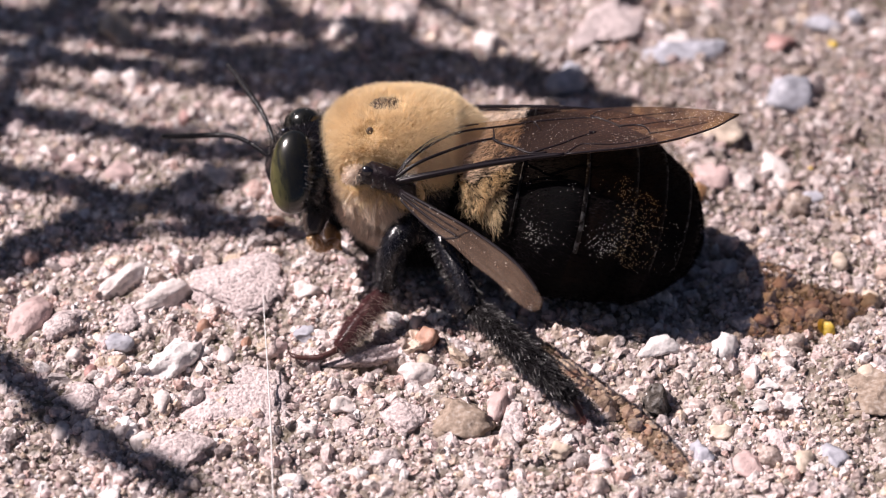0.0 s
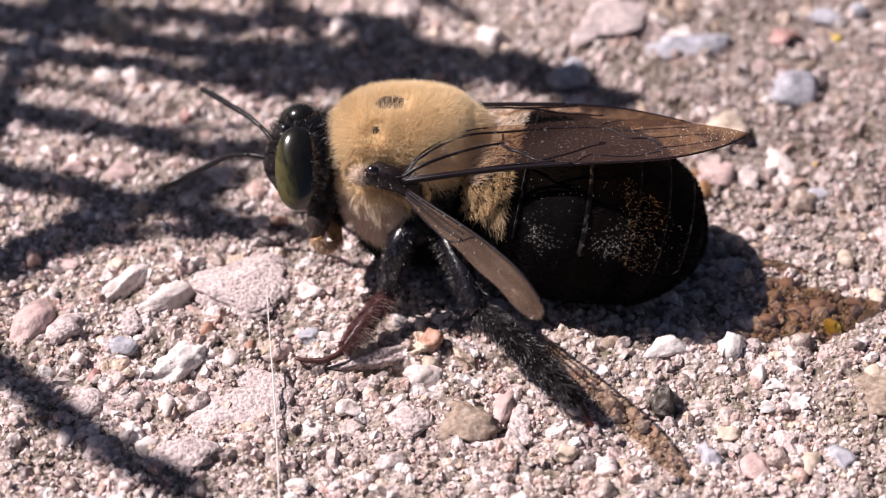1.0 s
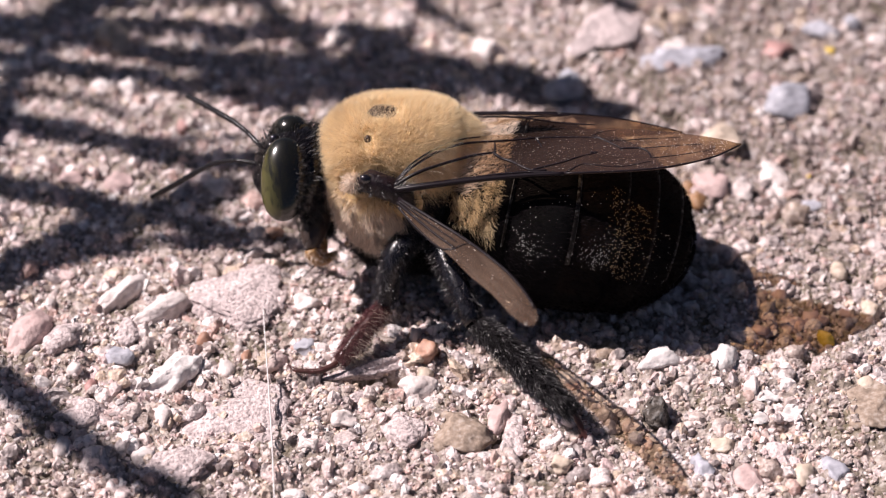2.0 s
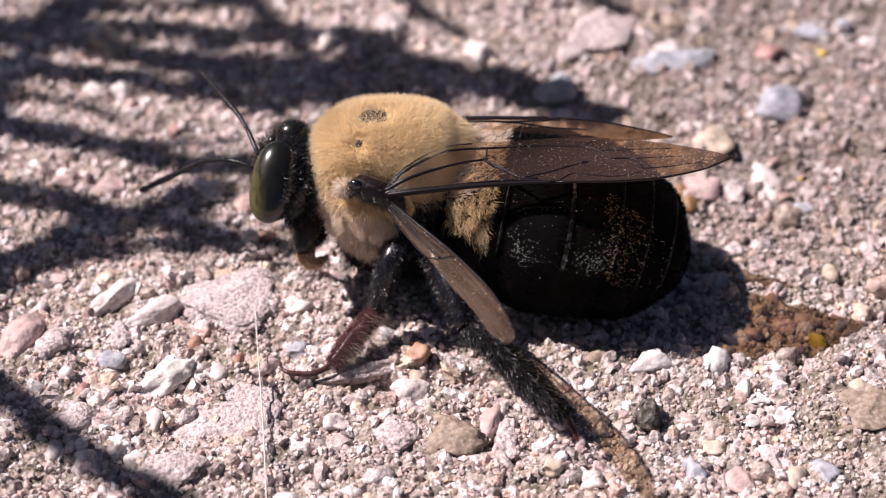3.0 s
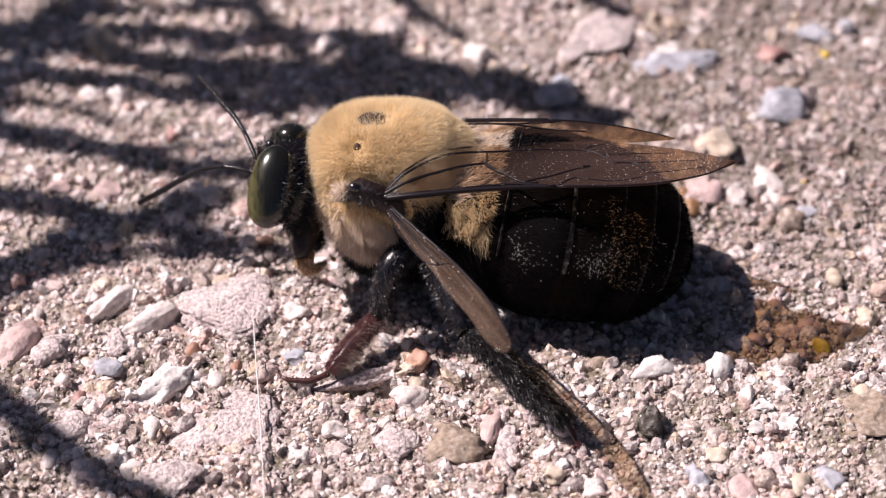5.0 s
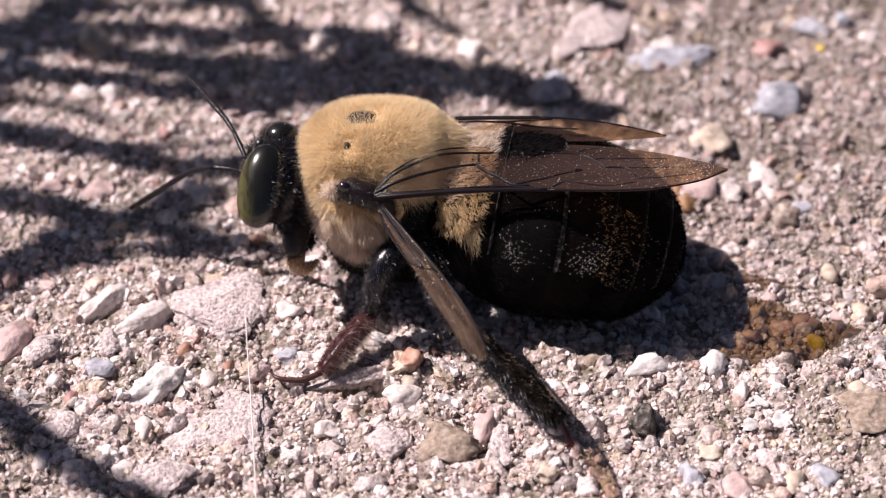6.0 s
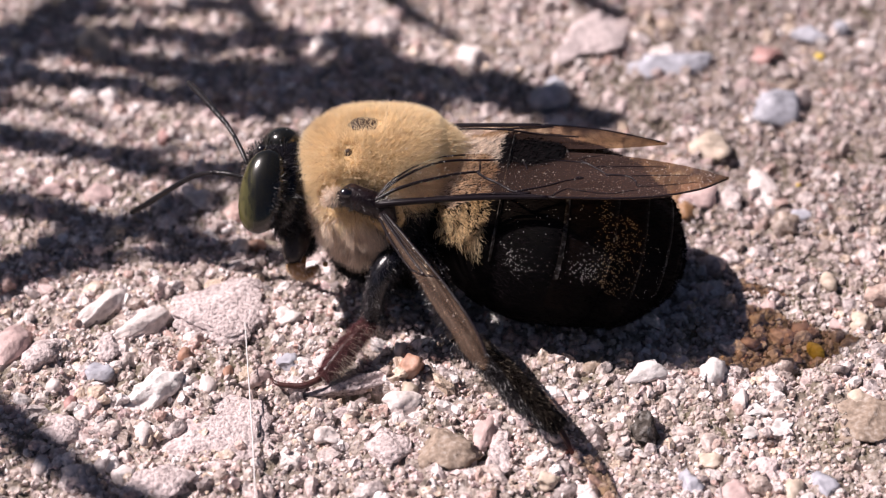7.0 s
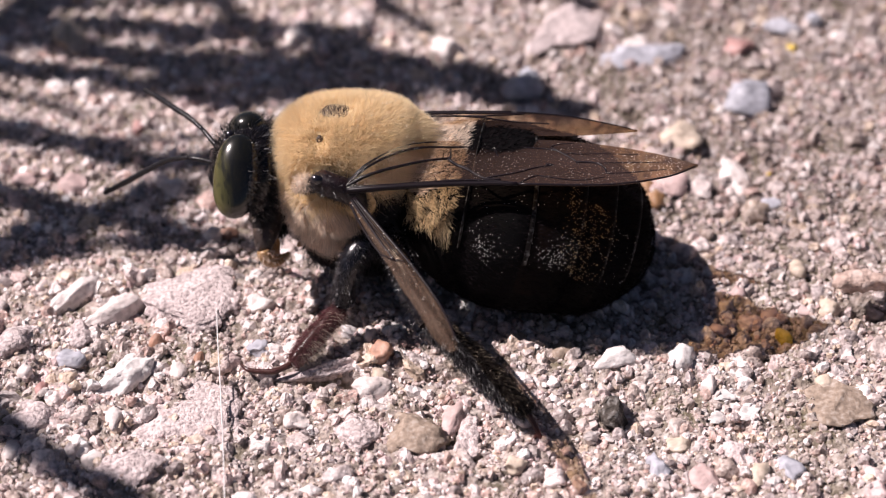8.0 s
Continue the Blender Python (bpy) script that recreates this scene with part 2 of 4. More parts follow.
class Tube:
    """A closed skin round a line: rows of x, y, z, radius across, radius along the up direction."""

    def __init__(self, rows, rings=16, seg=14, up=(0, 0, 1), lumps=0.0, shape=None):
        r = smooth_line([(*q, q[3]) if len(q) == 4 else q for q in rows], rings)
        self.c, self.r = r[:, :3], np.maximum(r[:, 3:5], 0.004)
        tan = np.gradient(self.c, axis=0)
        tan /= np.linalg.norm(tan, axis=1)[:, None] + 1e-12
        side = np.cross(tan, np.asarray(up, float))
        side /= np.linalg.norm(side, axis=1)[:, None] + 1e-9
        self.t, self.s, self.u = tan, side, np.cross(side, tan)
        self.n, self.seg, self.lumps, self.shape = rings, seg, lumps, shape

    def at(self, k, ang):
        """Point and outward normal at ring number k (may be a fraction) and angle."""
        k = np.clip(np.asarray(k, float), 0, self.n - 1.001)
        i = k.astype(int)
        f = (k - i)[:, None]
        mixed = lambda q: q[i] * (1 - f) + q[i + 1] * f
        c, r, s, u, t = mixed(self.c), mixed(self.r), mixed(self.s), mixed(self.u), mixed(self.t)
        ca, sa = np.cos(ang)[:, None], np.sin(ang)[:, None]
        g = self.shape(k / (self.n - 1), ang)[:, None] if self.shape else 1.0
        p = c + g * (s * ca * r[:, :1] + u * sa * r[:, 1:])
        nrm = s * ca * r[:, 1:] + u * sa * r[:, :1]
        slope = np.gradient(self.r.mean(1))[i] / (np.linalg.norm(np.gradient(self.c, axis=0), axis=1)[i] + 1e-9)
        nrm = nrm / (np.linalg.norm(nrm, axis=1)[:, None] + 1e-9) - t * np.clip(slope, -3, 3)[:, None]
        return p, nrm / (np.linalg.norm(nrm, axis=1)[:, None] + 1e-9)

    def geo(self):
        a = np.linspace(0, 2 * math.pi, self.seg, endpoint=False)
        k, ang = np.repeat(np.arange(self.n), self.seg), np.tile(a, self.n)
        v, nrm = self.at(np.minimum(k, self.n - 1.001), ang)
        if self.lumps:
            v = v + nrm * np.array([noise.noise(Vector(q * 2.3)) for q in v])[:, None] * self.lumps
        faces = []
        for i in range(self.n - 1):
            for j in range(self.seg):
                q = (j + 1) % self.seg
                faces.append((i * self.seg + j, i * self.seg + q, (i + 1) * self.seg + q, (i + 1) * self.seg + j))
        n0 = len(v)
        v = np.vstack([v, self.c[:1], self.c[-1:]])
        for j in range(self.seg):
            q = (j + 1) % self.seg
            faces.append((n0, q, j))
            faces.append((n0 + 1, (self.n - 1) * self.seg + j, (self.n - 1) * self.seg + q))
        return v, [f[::-1] for f in faces]


def hairs(roots, ways, length, width, bend=(0, 0, 0), wild=0.25):
    """Tapered blades, one to each root, bent a little; a mesh of three faces each."""
    n = len(roots)
    ways = ways + rng.normal(0, wild, (n, 3))
    ways /= np.linalg.norm(ways, axis=1)[:, None]
    length = np.broadcast_to(np.asarray(length, float), (n,)) * rng.uniform(0.7, 1.25, n)
    tip_way = ways + np.asarray(bend, float) + rng.normal(0, wild * 0.6, (n, 3))
    tip_way /= np.linalg.norm(tip_way, axis=1)[:, None]
    side = np.cross(ways, rng.normal(0, 1, (n, 3)))
    side /= np.linalg.norm(side, axis=1)[:, None] + 1e-9
    w = np.broadcast_to(np.asarray(width, float), (n,))[:, None] * 0.5
    mid = roots + ways * length[:, None] * 0.5
    tip = mid + tip_way * length[:, None] * 0.5
    v = np.stack([roots - side * w, roots + side * w, mid + side * w * 0.8, mid - side * w * 0.8, tip], 1).reshape(-1, 3)
    b = np.arange(n) * 5
    faces = np.concatenate([np.stack([b, b + 1, b + 2, b + 3], 1)]).tolist() + np.stack([b + 3, b + 2, b + 4], 1).tolist()
    return v, faces


def tufts(points, size, amount):
    """A direction for each point that all points of one tuft share."""
    cell = np.floor(points / size + 0.35 * np.sin(points * 7.0)).astype(int)
    key = (cell[:, 0] * 73 + cell[:, 1] * 179 + cell[:, 2] * 283) % 997
    return np.random.default_rng(77).normal(0, amount, (997, 3))[key]


def specks(points, size):
    """Tiny eight-faced grains."""
    vs, fs = [], []
    base = np.array([(1, 0, 0), (-1, 0, 0), (0, 1, 0), (0, -1, 0), (0, 0, 1), (0, 0, -1)], float)
    tri = [(0, 2, 4), (2, 1, 4), (1, 3, 4), (3, 0, 4), (2, 0, 5), (1, 2, 5), (3, 1, 5), (0, 3, 5)]
    for k, p in enumerate(points):
        vs.append(base * rng.uniform(0.5, 1.3) * size * rng.uniform(0.7, 1.3, (6, 1)) + p)
        fs += [tuple(i + 6 * k for i in f) for f in tri]
    return np.concatenate(vs), fs


def ico(level):
    bm = bmesh.new()
    bmesh.ops.create_icosphere(bm, subdivisions=level + 1, radius=1)
    v = np.array([tuple(q.co) for q in bm.verts])
    f = [tuple(q.index for q in p.verts) for p in bm.faces]
    bm.free()
    return v, f


def stone_shape(level, seed, blocky=0.5, rough=0.16):
    """A pebble about 1 across each half axis: a ball cut by random planes and roughened."""
    r = np.random.default_rng(seed)
    v, f = ico(level)
    for _ in range(9):
        d = r.normal(0, 1, 3)
        d /= np.linalg.norm(d)
        cut = r.uniform(0.62, 0.95)
        over = np.maximum(v @ d - cut, 0)
        v = v - over[:, None] * d * blocky * 1.7
    off = Vector(r.uniform(0, 50, 3))
    v = v * (1 + rough * np.array([noise.noise(Vector(q * 1.7) + off) + 0.5 * noise.noise(Vector(q * 4) + off) for q in v]))[:, None]
    return v, f


# ---- the ground: one worn concrete sheet, fine where it is seen near by ----
def field(x, y, per_mm, seed):
    """Smooth random heights between -1 and 1."""
    r = np.random.default_rng(seed)
    table = r.uniform(-1, 1, (256, 256))
    u, w = x * per_mm + 1000.3, y * per_mm + 1000.7
    i, j = np.floor(u).astype(int), np.floor(w).astype(int)
    f, g = u - i, w - j
    f, g = f * f * (3 - 2 * f), g * g * (3 - 2 * g)
    at = lambda a, b: table[a % 256, b % 256]
    return (at(i, j) * (1 - f) + at(i + 1, j) * f) * (1 - g) + (at(i, j + 1) * (1 - f) + at(i + 1, j + 1) * f) * g


# small pits and crevices: x, y, half length, half width, depth
PITS = ((22.71, -5.33, 1.9, 0.55, 1.3), (15.34, -12.73, 0.5, 0.4, 0.8), (-3.3, -9.62, 2.4, 0.42, 1.1), (2.1, -9.3, 1.3, 0.45, 0.9), (-5.48, -4.76, 1.2, 0.28, 0.45),
        (-13.55, -10.21, 0.7, 0.4, 0.4), (-11.98, -12.80, 0.9, 0.5, 0.4), (-8.36, -9.06, 0.6, 0.3, 0.45), (17.04, -8.29, 0.5, 0.3, 0.4),
        (3.08, -14.59, 0.6, 0.3, 0.4), (6.93, -15.98, 0.5, 0.35, 0.4), (-17.09, -7.50, 0.6, 0.3, 0.35), (16.68, 9.07, 0.5, 0.3, 0.4))


def height(x, y):
    x, y = np.asarray(x, float), np.asarray(y, float)
    h = 0.2 * field(x, y, 0.12, 1) + 0.24 * field(x, y, 0.42, 2) + 0.2 * field(x, y, 1.1, 3) + 0.12 * field(x, y, 2.4, 4)
    near = np.clip(1.6 - np.hypot(x, y) / 60, 0, 1)
    for px, py, a, b, d in PITS:
        h = h - d * np.exp(-((x - px) / a) ** 2 - ((y - py) / b) ** 2)
    return h * near - 0.18


def ground_sheet():
    far = [32 * 1.45 ** k for k in range(1, 25)]
    ax = np.concatenate([[-q for q in far[::-1]], np.linspace(-32, 32, 390), far])
    ay = np.concatenate([[-q for q in far[::-1]], np.linspace(-24, 32, 340), far])
    gx, gy = np.meshgrid(ax, ay)
    z = height(gx, gy)
    fine = (np.abs(gx) < 33) & (np.abs(gy) < 33)
    z = z + np.where(fine, rng.normal(0, 0.06, gx.shape), 0)
    v = np.stack([gx, gy, z], -1).reshape(-1, 3)
    nx, ny = len(ax), len(ay)
    i = (np.arange(ny - 1)[:, None] * nx + np.arange(nx - 1)[None]).reshape(-1)
    f = np.stack([i, i + 1, i + nx + 1, i + nx], 1)
    return v, f.tolist()


ground = part("ground", ground_sheet(), CEMENT, label="worn pinkish grey concrete full of small pebbles and sand", kind="structure")
tagged(ground, category="concrete")

BIG_SHAPES = []
for k in range(6):
    me = bpy.data.meshes.new("pebble")
    v, f = stone_shape(1, 40 + k, blocky=0.85, rough=0.3)
    me.from_pydata((v * MM).tolist(), [], f)
    BIG_SHAPES.append(me)
TAKEN = []


def pebble(mat, x, y, a, b, turn, rise=0.5, name="pebble", label="", shape=None, grow=1.18, worn=0.75):
    """A pebble set in the ground at x, y with half sizes a, b; rise: its height over half width."""
    k = len(TAKEN) if shape is None else shape
    me = bpy.data.meshes.new(name)
    v, f = stone_shape(3 if a > 1.2 else 2 if a > 0.45 else 1, 100 + k, blocky=worn, rough=0.32 * worn / 0.75)
    me.from_pydata((v * MM).tolist(), [], f)
    me.polygons.foreach_set("use_smooth", np.ones(len(f), bool))
    me.materials.append(mat)
    ob = new(name, me)
    ob.parent = ground
    h = min(a, b) * rise * 1.4
    ob.scale = (a * grow, b * grow, h)
    ob.rotation_euler = (0, 0, radians(turn))
    ob.location = Vector((x, y, max(float(height(x, y)), -0.3) + h * 0.08)) * MM
    TAKEN.append((x, y, a, b) if rise > 0.3 else (x, y, 0.6 * a, 0.6 * b))
    return tagged(ob, label)


pebble(PINK, -20.0, -6.75, 1.6, 0.8, 72, 0.85, label="smooth pink pebble", worn=0.35)
pebble(WHITE, -16.0, -3.75, 1.5, 0.5, 52, 0.9, worn=0.5)
pebble(WHITE, -13.75, -4.85, 1.6, 0.6, 40, 0.85, label="long pinkish white pebble", worn=0.45)
pebble(ROSE, -10.21, -4.26, 2.02, 1.98, 30, 0.22, label="broad flat rose granite stone")
pebble(ROSE, -9.17, -12.37, 2.30, 1.96, 21, 0.22, label="broad flat rose granite stone")
pebble(CHALK, -12.8, -9.4, 1.5, 0.75, 42, 0.7, worn=0.8, label="white stone with a dark hollow")
pebble(ORANGE, -11.46, -7.19, 0.41, 0.43, -7, 0.9)
pebble(ORANGE, -1.0, -8.4, 0.7, 0.64, -21, 0.8, label="orange brown pebble", grow=1.05)
pebble(ORANGE, -9.48, -8.29, 0.24, 0.47, 0, 0.9)
pebble(TAN, 0.57, -13.24, 1.25, 1.3, 39, 0.36, label="rounded tan sandstone pebble")
pebble(RED, -14.30, 9.73, 0.34, 0.46, 0, 0.9)
pebble(RED, 18.76, 17.12, 0.87, 0.91, -18, 0.5)
pebble(BLUE, 18.70, 12.18, 1.16, 1.26, 0, 0.6)
pebble(BLUE, 13.21, 16.44, 2.08, 1.19, 20, 0.5)
pebble(CINDER, 9.49, -12.26, 0.8, 1.0, 0, 1.0, worn=1.0, label="rough dark cinder grain")
pebble(YELLOW, 18.10, -7.03, 0.28, 0.49, 26, 1.3, label="bright yellow grain")
pebble(TAN, 19.91, -11.63, 1.45, 1.5, -29, 0.36, label="rounded tan sandstone pebble")
pebble(CHALK, 10.17, -8.68, 0.97, 0.53, 27, 0.6)
pebble(CHALK, 13.07, -8.29, 0.56, 0.78, 0, 0.7)
pebble(CHALK, 14.86, -10.77, 0.5, 0.4, -22, 0.22)
pebble(CHALK, 15.89, -11.89, 0.55, 0.4, 26, 0.22)
pebble(CHALK, 14.29, -12.26, 0.4, 0.42, -42, 0.22)
pebble(WHITE, -1.5, -10.3, 0.95, 0.5, 14, 0.8)
pebble(ORANGE, -8.80, 0.76, 0.52, 0.40, 0, 0.7)
pebble(BLUE, 6.49, 13.52, 1.04, 1.28, 0, 0.7)
pebble(WHITE, 2.13, 16.84, 0.90, 0.95, 0, 0.7)
pebble(ROSE, 8.69, 18.84, 1.59, 2.36, -34, 0.3)
pebble(CREAM, 14.72, 8.47, 1.00, 1.25, 0, 0.6)
pebble(PINK, 13.85, 4.65, 0.83, 0.99, 0, 0.6)
pebble(RUST, 12.65, 4.55, 0.44, 0.52, 0, 0.7)
pebble(RUST, 12.90, 3.14, 0.53, 0.60, 0, 0.7)
pebble(WHITE, -17.44, -9.37, 0.35, 0.34, 0, 0.9)
pebble(RED, -16.58, -10.29, 0.26, 0.49, 0, 0.7)
pebble(WHITE, -10.35, -9.06, 0.37, 0.58, 0, 0.8)
pebble(WHITE, -1.52, -6.87, 0.33, 0.56, 0, 1.0)
pebble(TAN, 7.63, -7.90, 0.59, 0.66, 0, 0.6)
pebble(BLUE, 11.45, -15.49, 0.50, 0.72, 0, 0.6)
pebble(WHITE, 14.19, -10.21, 0.32, 0.53, 0, 1.0)
pebble(PINK, 17.59, -5.29, 0.42, 0.4, 0, 0.6)
pebble(PINK, 15.00, -6.31, 0.42, 0.36, -30, 0.6)
pebble(PINK, 19.40, -5.08, 0.4, 0.34, 14, 0.6)
pebble(PINK, 16.26, -3.84, 0.36, 0.5, 0, 0.6)
pebble(CREAM, 19.44, -2.06, 0.39, 0.56, 0, 0.8)
pebble(WHITE, -6.24, 18.15, 0.78, 0.86, 0, 0.7)
pebble(CREAM, -19.20, 18.55, 0.98, 1.26, 0, 0.6)
pebble(YELLOW, 21.84, 17.23, 0.26, 0.28, 0, 0.8)
pebble(YELLOW, 19.04, 5.61, 0.15, 0.19, 0, 0.9)
pebble(BLUE, 23.31, 19.42, 0.39, 0.64, 0, 0.8)
pebble(BLUE, 18.97, 3.23, 0.59, 0.37, 0, 0.6)
pebble(BLUE, 21.51, 19.42, 0.97, 0.71, -18, 0.5)
pebble(WHITE, 17.15, 5.51, 0.60, 1.57, 0, 0.35)
pebble(ROSE, -15.16, -6.71, 0.68, 0.80, 0, 0.5)
pebble(BLUE, -15.51, -8.29, 0.62, 0.58, 30, 0.6)
pebble(ROSE, -16.83, -12.26, 1.08, 0.87, -14, 0.5)
pebble(WHITE, -12.94, -12.26, 0.41, 0.65, 0, 0.8)
pebble(WHITE, -13.53, -14.94, 0.51, 0.45, 28, 0.7)
pebble(WHITE, -17.31, -14.23, 0.38, 0.60, 0, 0.8)
pebble(ROSE, -1.95, -13.34, 0.85, 1.05, 30, 0.5, worn=0.8)
pebble(ROSE, -18.3, -7.3, 1.2, 0.85, 35, 0.5)
pebble(ROSE, -11.9, -15.7, 1.4, 0.9, 20, 0.3)
pebble(ROSE, 3.1, -13.6, 0.5, 1.3, -8, 0.4)
pebble(CREAM, 5.1, -15.4, 0.5, 0.4, 20, 0.6)
pebble(CREAM, 12.4, -13.9, 0.6, 0.45, 10, 0.5)
pebble(BLUE, -6.71, -7.50, 0.49, 0.55, 0, 0.6)
pebble(WHITE, -6.87, -4.59, 0.58, 0.62, 0, 0.7)
pebble(CREAM, -1.04, -9.37, 0.40, 0.46, 0, 0.7)
pebble(WHITE, -4.77, -12.26, 0.61, 0.53, -14, 0.6)
pebble(PINK, 2.49, -12.07, 0.52, 1.08, -14, 0.5)
pebble(WHITE, 5.72, -12.44, 0.39, 0.47, 0, 0.8)
pebble(CREAM, 15.73, -15.98, 0.42, 0.86, -28, 0.7)
pebble(BLUE, 17.28, -15.63, 0.54, 0.72, 35, 0.5)
pebble(PINK, 13.46, -15.98, 0.63, 0.68, 0, 0.5)
pebble(WHITE, 13.16, 17.69, 0.65, 0.57, 0, 0.6)
pebble(ROSE, -2.75, 19.42, 0.98, 1.16, 0, 0.5)
pebble(PINK, -19.71, 5.12, 0.59, 0.48, 0, 0.6)
pebble(PINK, -17.19, 5.12, 0.74, 0.62, 0, 0.6)
pebble(WHITE, -11.91, 4.17, 0.65, 0.71, 0, 0.6)
pebble(ROSE, -3.5, -8.9, 2.1, 0.42, 17, 0.8)
pebble(CREAM, 20.53, -5.08, 0.49, 0.61, 0, 0.8)
pebble(CREAM, 19.54, -10.21, 0.45, 0.49, 0, 0.6)


def free_spot(x, y, r):
    for tx, ty, a, b in TAKEN:
        if (x - tx) ** 2 + (y - ty) ** 2 < (0.85 * min(a, b) + 0.3 * max(a, b) + r) ** 2:
            return False
    return True


def scatter_pebbles():
    r = np.random.default_rng(9)
    for me in BIG_SHAPES:
        me.materials.append(PEBBLE)
    left = 300 - len(TAKEN)
    while left:
        x, y = r.uniform(-25, 26), r.uniform(-18, 24)
        a = 0.32 + 0.55 * r.random() ** 2.2
        b = a * r.uniform(0.55, 0.95)
        if not free_spot(x, y, a * 0.7) or (12 < x < 20 and -8 < y < -2 and a > 0.42):
            continue
        ob = new("pebble", BIG_SHAPES[r.integers(6)])
        ob.parent = ground
        h = b * r.uniform(0.45, 0.9)
        ob.scale, ob.rotation_euler = (a, b, h), (r.normal(0, 0.25), r.normal(0, 0.25), r.uniform(0, 6.3))
        ob.location = Vector((x, y, float(height(x, y)) - 0.1 * h)) * MM
        TAKEN.append((x, y, a, b))
        left -= 1


scatter_pebbles()


def sand_grains(count, low, high, power, seed, spanx, spany, sink=0.3, level=1):
    """Thousands of grains as one mesh: each a few-sided pebble."""
    r = np.random.default_rng(seed)
    shapes = [stone_shape(level, 300 + k, blocky=0.9, rough=0.3) for k in range(10)]
    big = np.array(TAKEN)
    vs, fs, n = [], [], 0
    x, y = r.uniform(*spanx, count), r.uniform(*spany, count)
    s = low + (high - low) * r.random(count) ** power
    keep = np.ones(count, bool)
    for tx, ty, a, b in big:
        keep &= (x - tx) ** 2 + (y - ty) ** 2 > (0.62 * min(a, b) + 0.12 * max(a, b)) ** 2
    x, y, s = x[keep], y[keep], s[keep]
    z = height(x, y)
    for i in range(len(x)):
        v, f = shapes[i % 10]
        q = Euler(r.uniform(0, 6.3, 3)).to_matrix()
        v = (v * s[i] * r.uniform(0.6, 1.15, 3)) @ np.array(q).T
        vs.append(v + (x[i], y[i], z[i] + s[i] * (sink + r.normal(0, 0.25))))
        fs.append(np.array(f) + n)
        n += len(v)
    return np.concatenate(vs), np.concatenate(fs).tolist()


part("sand_grain", sand_grains(8500, 0.2, 0.52, 2.0, 21, (-28, 28), (-19, 26), -0.22), SAND, ground, kind="stuff", smooth=False)
part("sand_grain", sand_grains(1000, 0.42, 0.85, 1.6, 20, (-28, 28), (-19, 26), -0.45, level=2), SAND, ground, kind="stuff")
part("sand_grain", sand_grains(42000, 0.08, 0.24, 1.4, 22, (-28, 28), (-19, 26), 0.05, level=0), SAND, ground, kind="stuff", smooth=False)


# ---- the bee ----
MID = -1.8
bee = thing("carpenter_bee", (0.0, MID, 0.0), "black carpenter bee with golden furry thorax resting on concrete", "bee")


def pick(tube, n, low=0.0, high=1.0, a0=0.0, a1=2 * math.pi):
    return tube.at(rng.uniform(low, high, n) * (tube.n - 1), rng.uniform(a0, a1, n))


# thorax
THORAX_AT = (-2.6, MID, 5.7)
thorax_skin = Tube([(-5.3, MID, 5.5, 0.7, 0.8), (-5.15, MID, 5.55, 1.8, 2.25), (-4.7, MID, 5.65, 2.6, 3.05), (-3.8, MID, 5.75, 3.1, 3.5),
                    (-2.7, MID, 5.8, 3.2, 3.6), (-1.7, MID, 5.85, 3.1, 3.6), (-0.9, MID, 5.85, 2.85, 3.55), (-0.3, MID, 5.8, 2.45, 3.35), (0.0, MID, 5.75, 2.0, 2.95),
                    (0.15, MID, 5.6, 1.2, 1.9), (0.2, MID, 5.4, 0.5, 0.8)], rings=42, seg=44)
thorax = part("thorax", thorax_skin.geo(), SKIN, bee, "thorax under dense golden fur", at=THORAX_AT)
p, nrm = pick(thorax_skin, 220000, 0.01, 0.99)
spots = [(np.array((-2.97, -1.80, 9.40)), 0.74, 0.36), (np.array((-3.70, -3.32, 8.79)), 0.3, 0.24)]
hinge_line = [np.array(q) for q in ((-4.38, -4.27, 7.07), (-3.78, -4.42, 7.38), (-3.25, -4.56, 7.42), (-2.68, -4.71, 7.21), (-2.21, -4.84, 6.78), (-1.90, -4.90, 6.28))]
keep = np.ones(len(p), bool)
length = np.full(len(p), 0.5)
for c, w, d in spots:
    q = np.hypot((p[:, 0] - c[0]) / w, (p[:, 1] - c[1]) / (d * 1.6))
    q = q + 0.3 * np.sin(5.1 * p[:, 0] + 2.0 * np.sin(4.3 * p[:, 1])) * np.sin(6.3 * p[:, 1] + 1.0)
    near = (p[:, 2] > 7.2) & (q < 1.6)
    keep &= ~(near & (rng.random(len(p)) < np.clip(1.3 - 0.85 * q, 0, 0.82)))
    length[(p[:, 2] > 7.2) & (q < 1.2)] = 0.3
bare = np.min([np.linalg.norm((p - q) * (1, 0.6, 1), axis=1) for q in hinge_line], axis=0)
keep &= bare > 0.72
length[bare < 1.0] *= 0.6
below = p[:, 2] < 5.95 + 0.35 * rng.normal(0, 1, len(p))
rear = (p[:, 0] > -2.1 + 0.25 * rng.normal(0, 1, len(p))) & (p[:, 2] < 6.6 + 0.3 * rng.normal(0, 1, len(p)))
rear |= p[:, 2] < 3.0
top = keep & ~below & ~rear
low = keep & below & ~rear
dark = keep & rear & (rng.random(len(p)) < 0.3)
lean = np.array((0.2, 0, -0.05))
part("fur", hairs(p[top], nrm[top] + lean, length[top], 0.017, (0.15, 0, -0.15), 0.24), FUR_GOLD, thorax, "dense short golden fur", kind="stuff")
part("side_fur", hairs(p[low], nrm[low] + (0.2, 0, -0.35) + tufts(p[low], 0.5, 0.6), 0.62 + 0.25 * tufts(p[low], 0.42, 1.0)[:, 0].clip(-1, 1), 0.018, (0.1, 0, -0.5), 0.22), FUR_PALE, thorax, "shaggy pale tan fur", kind="stuff")
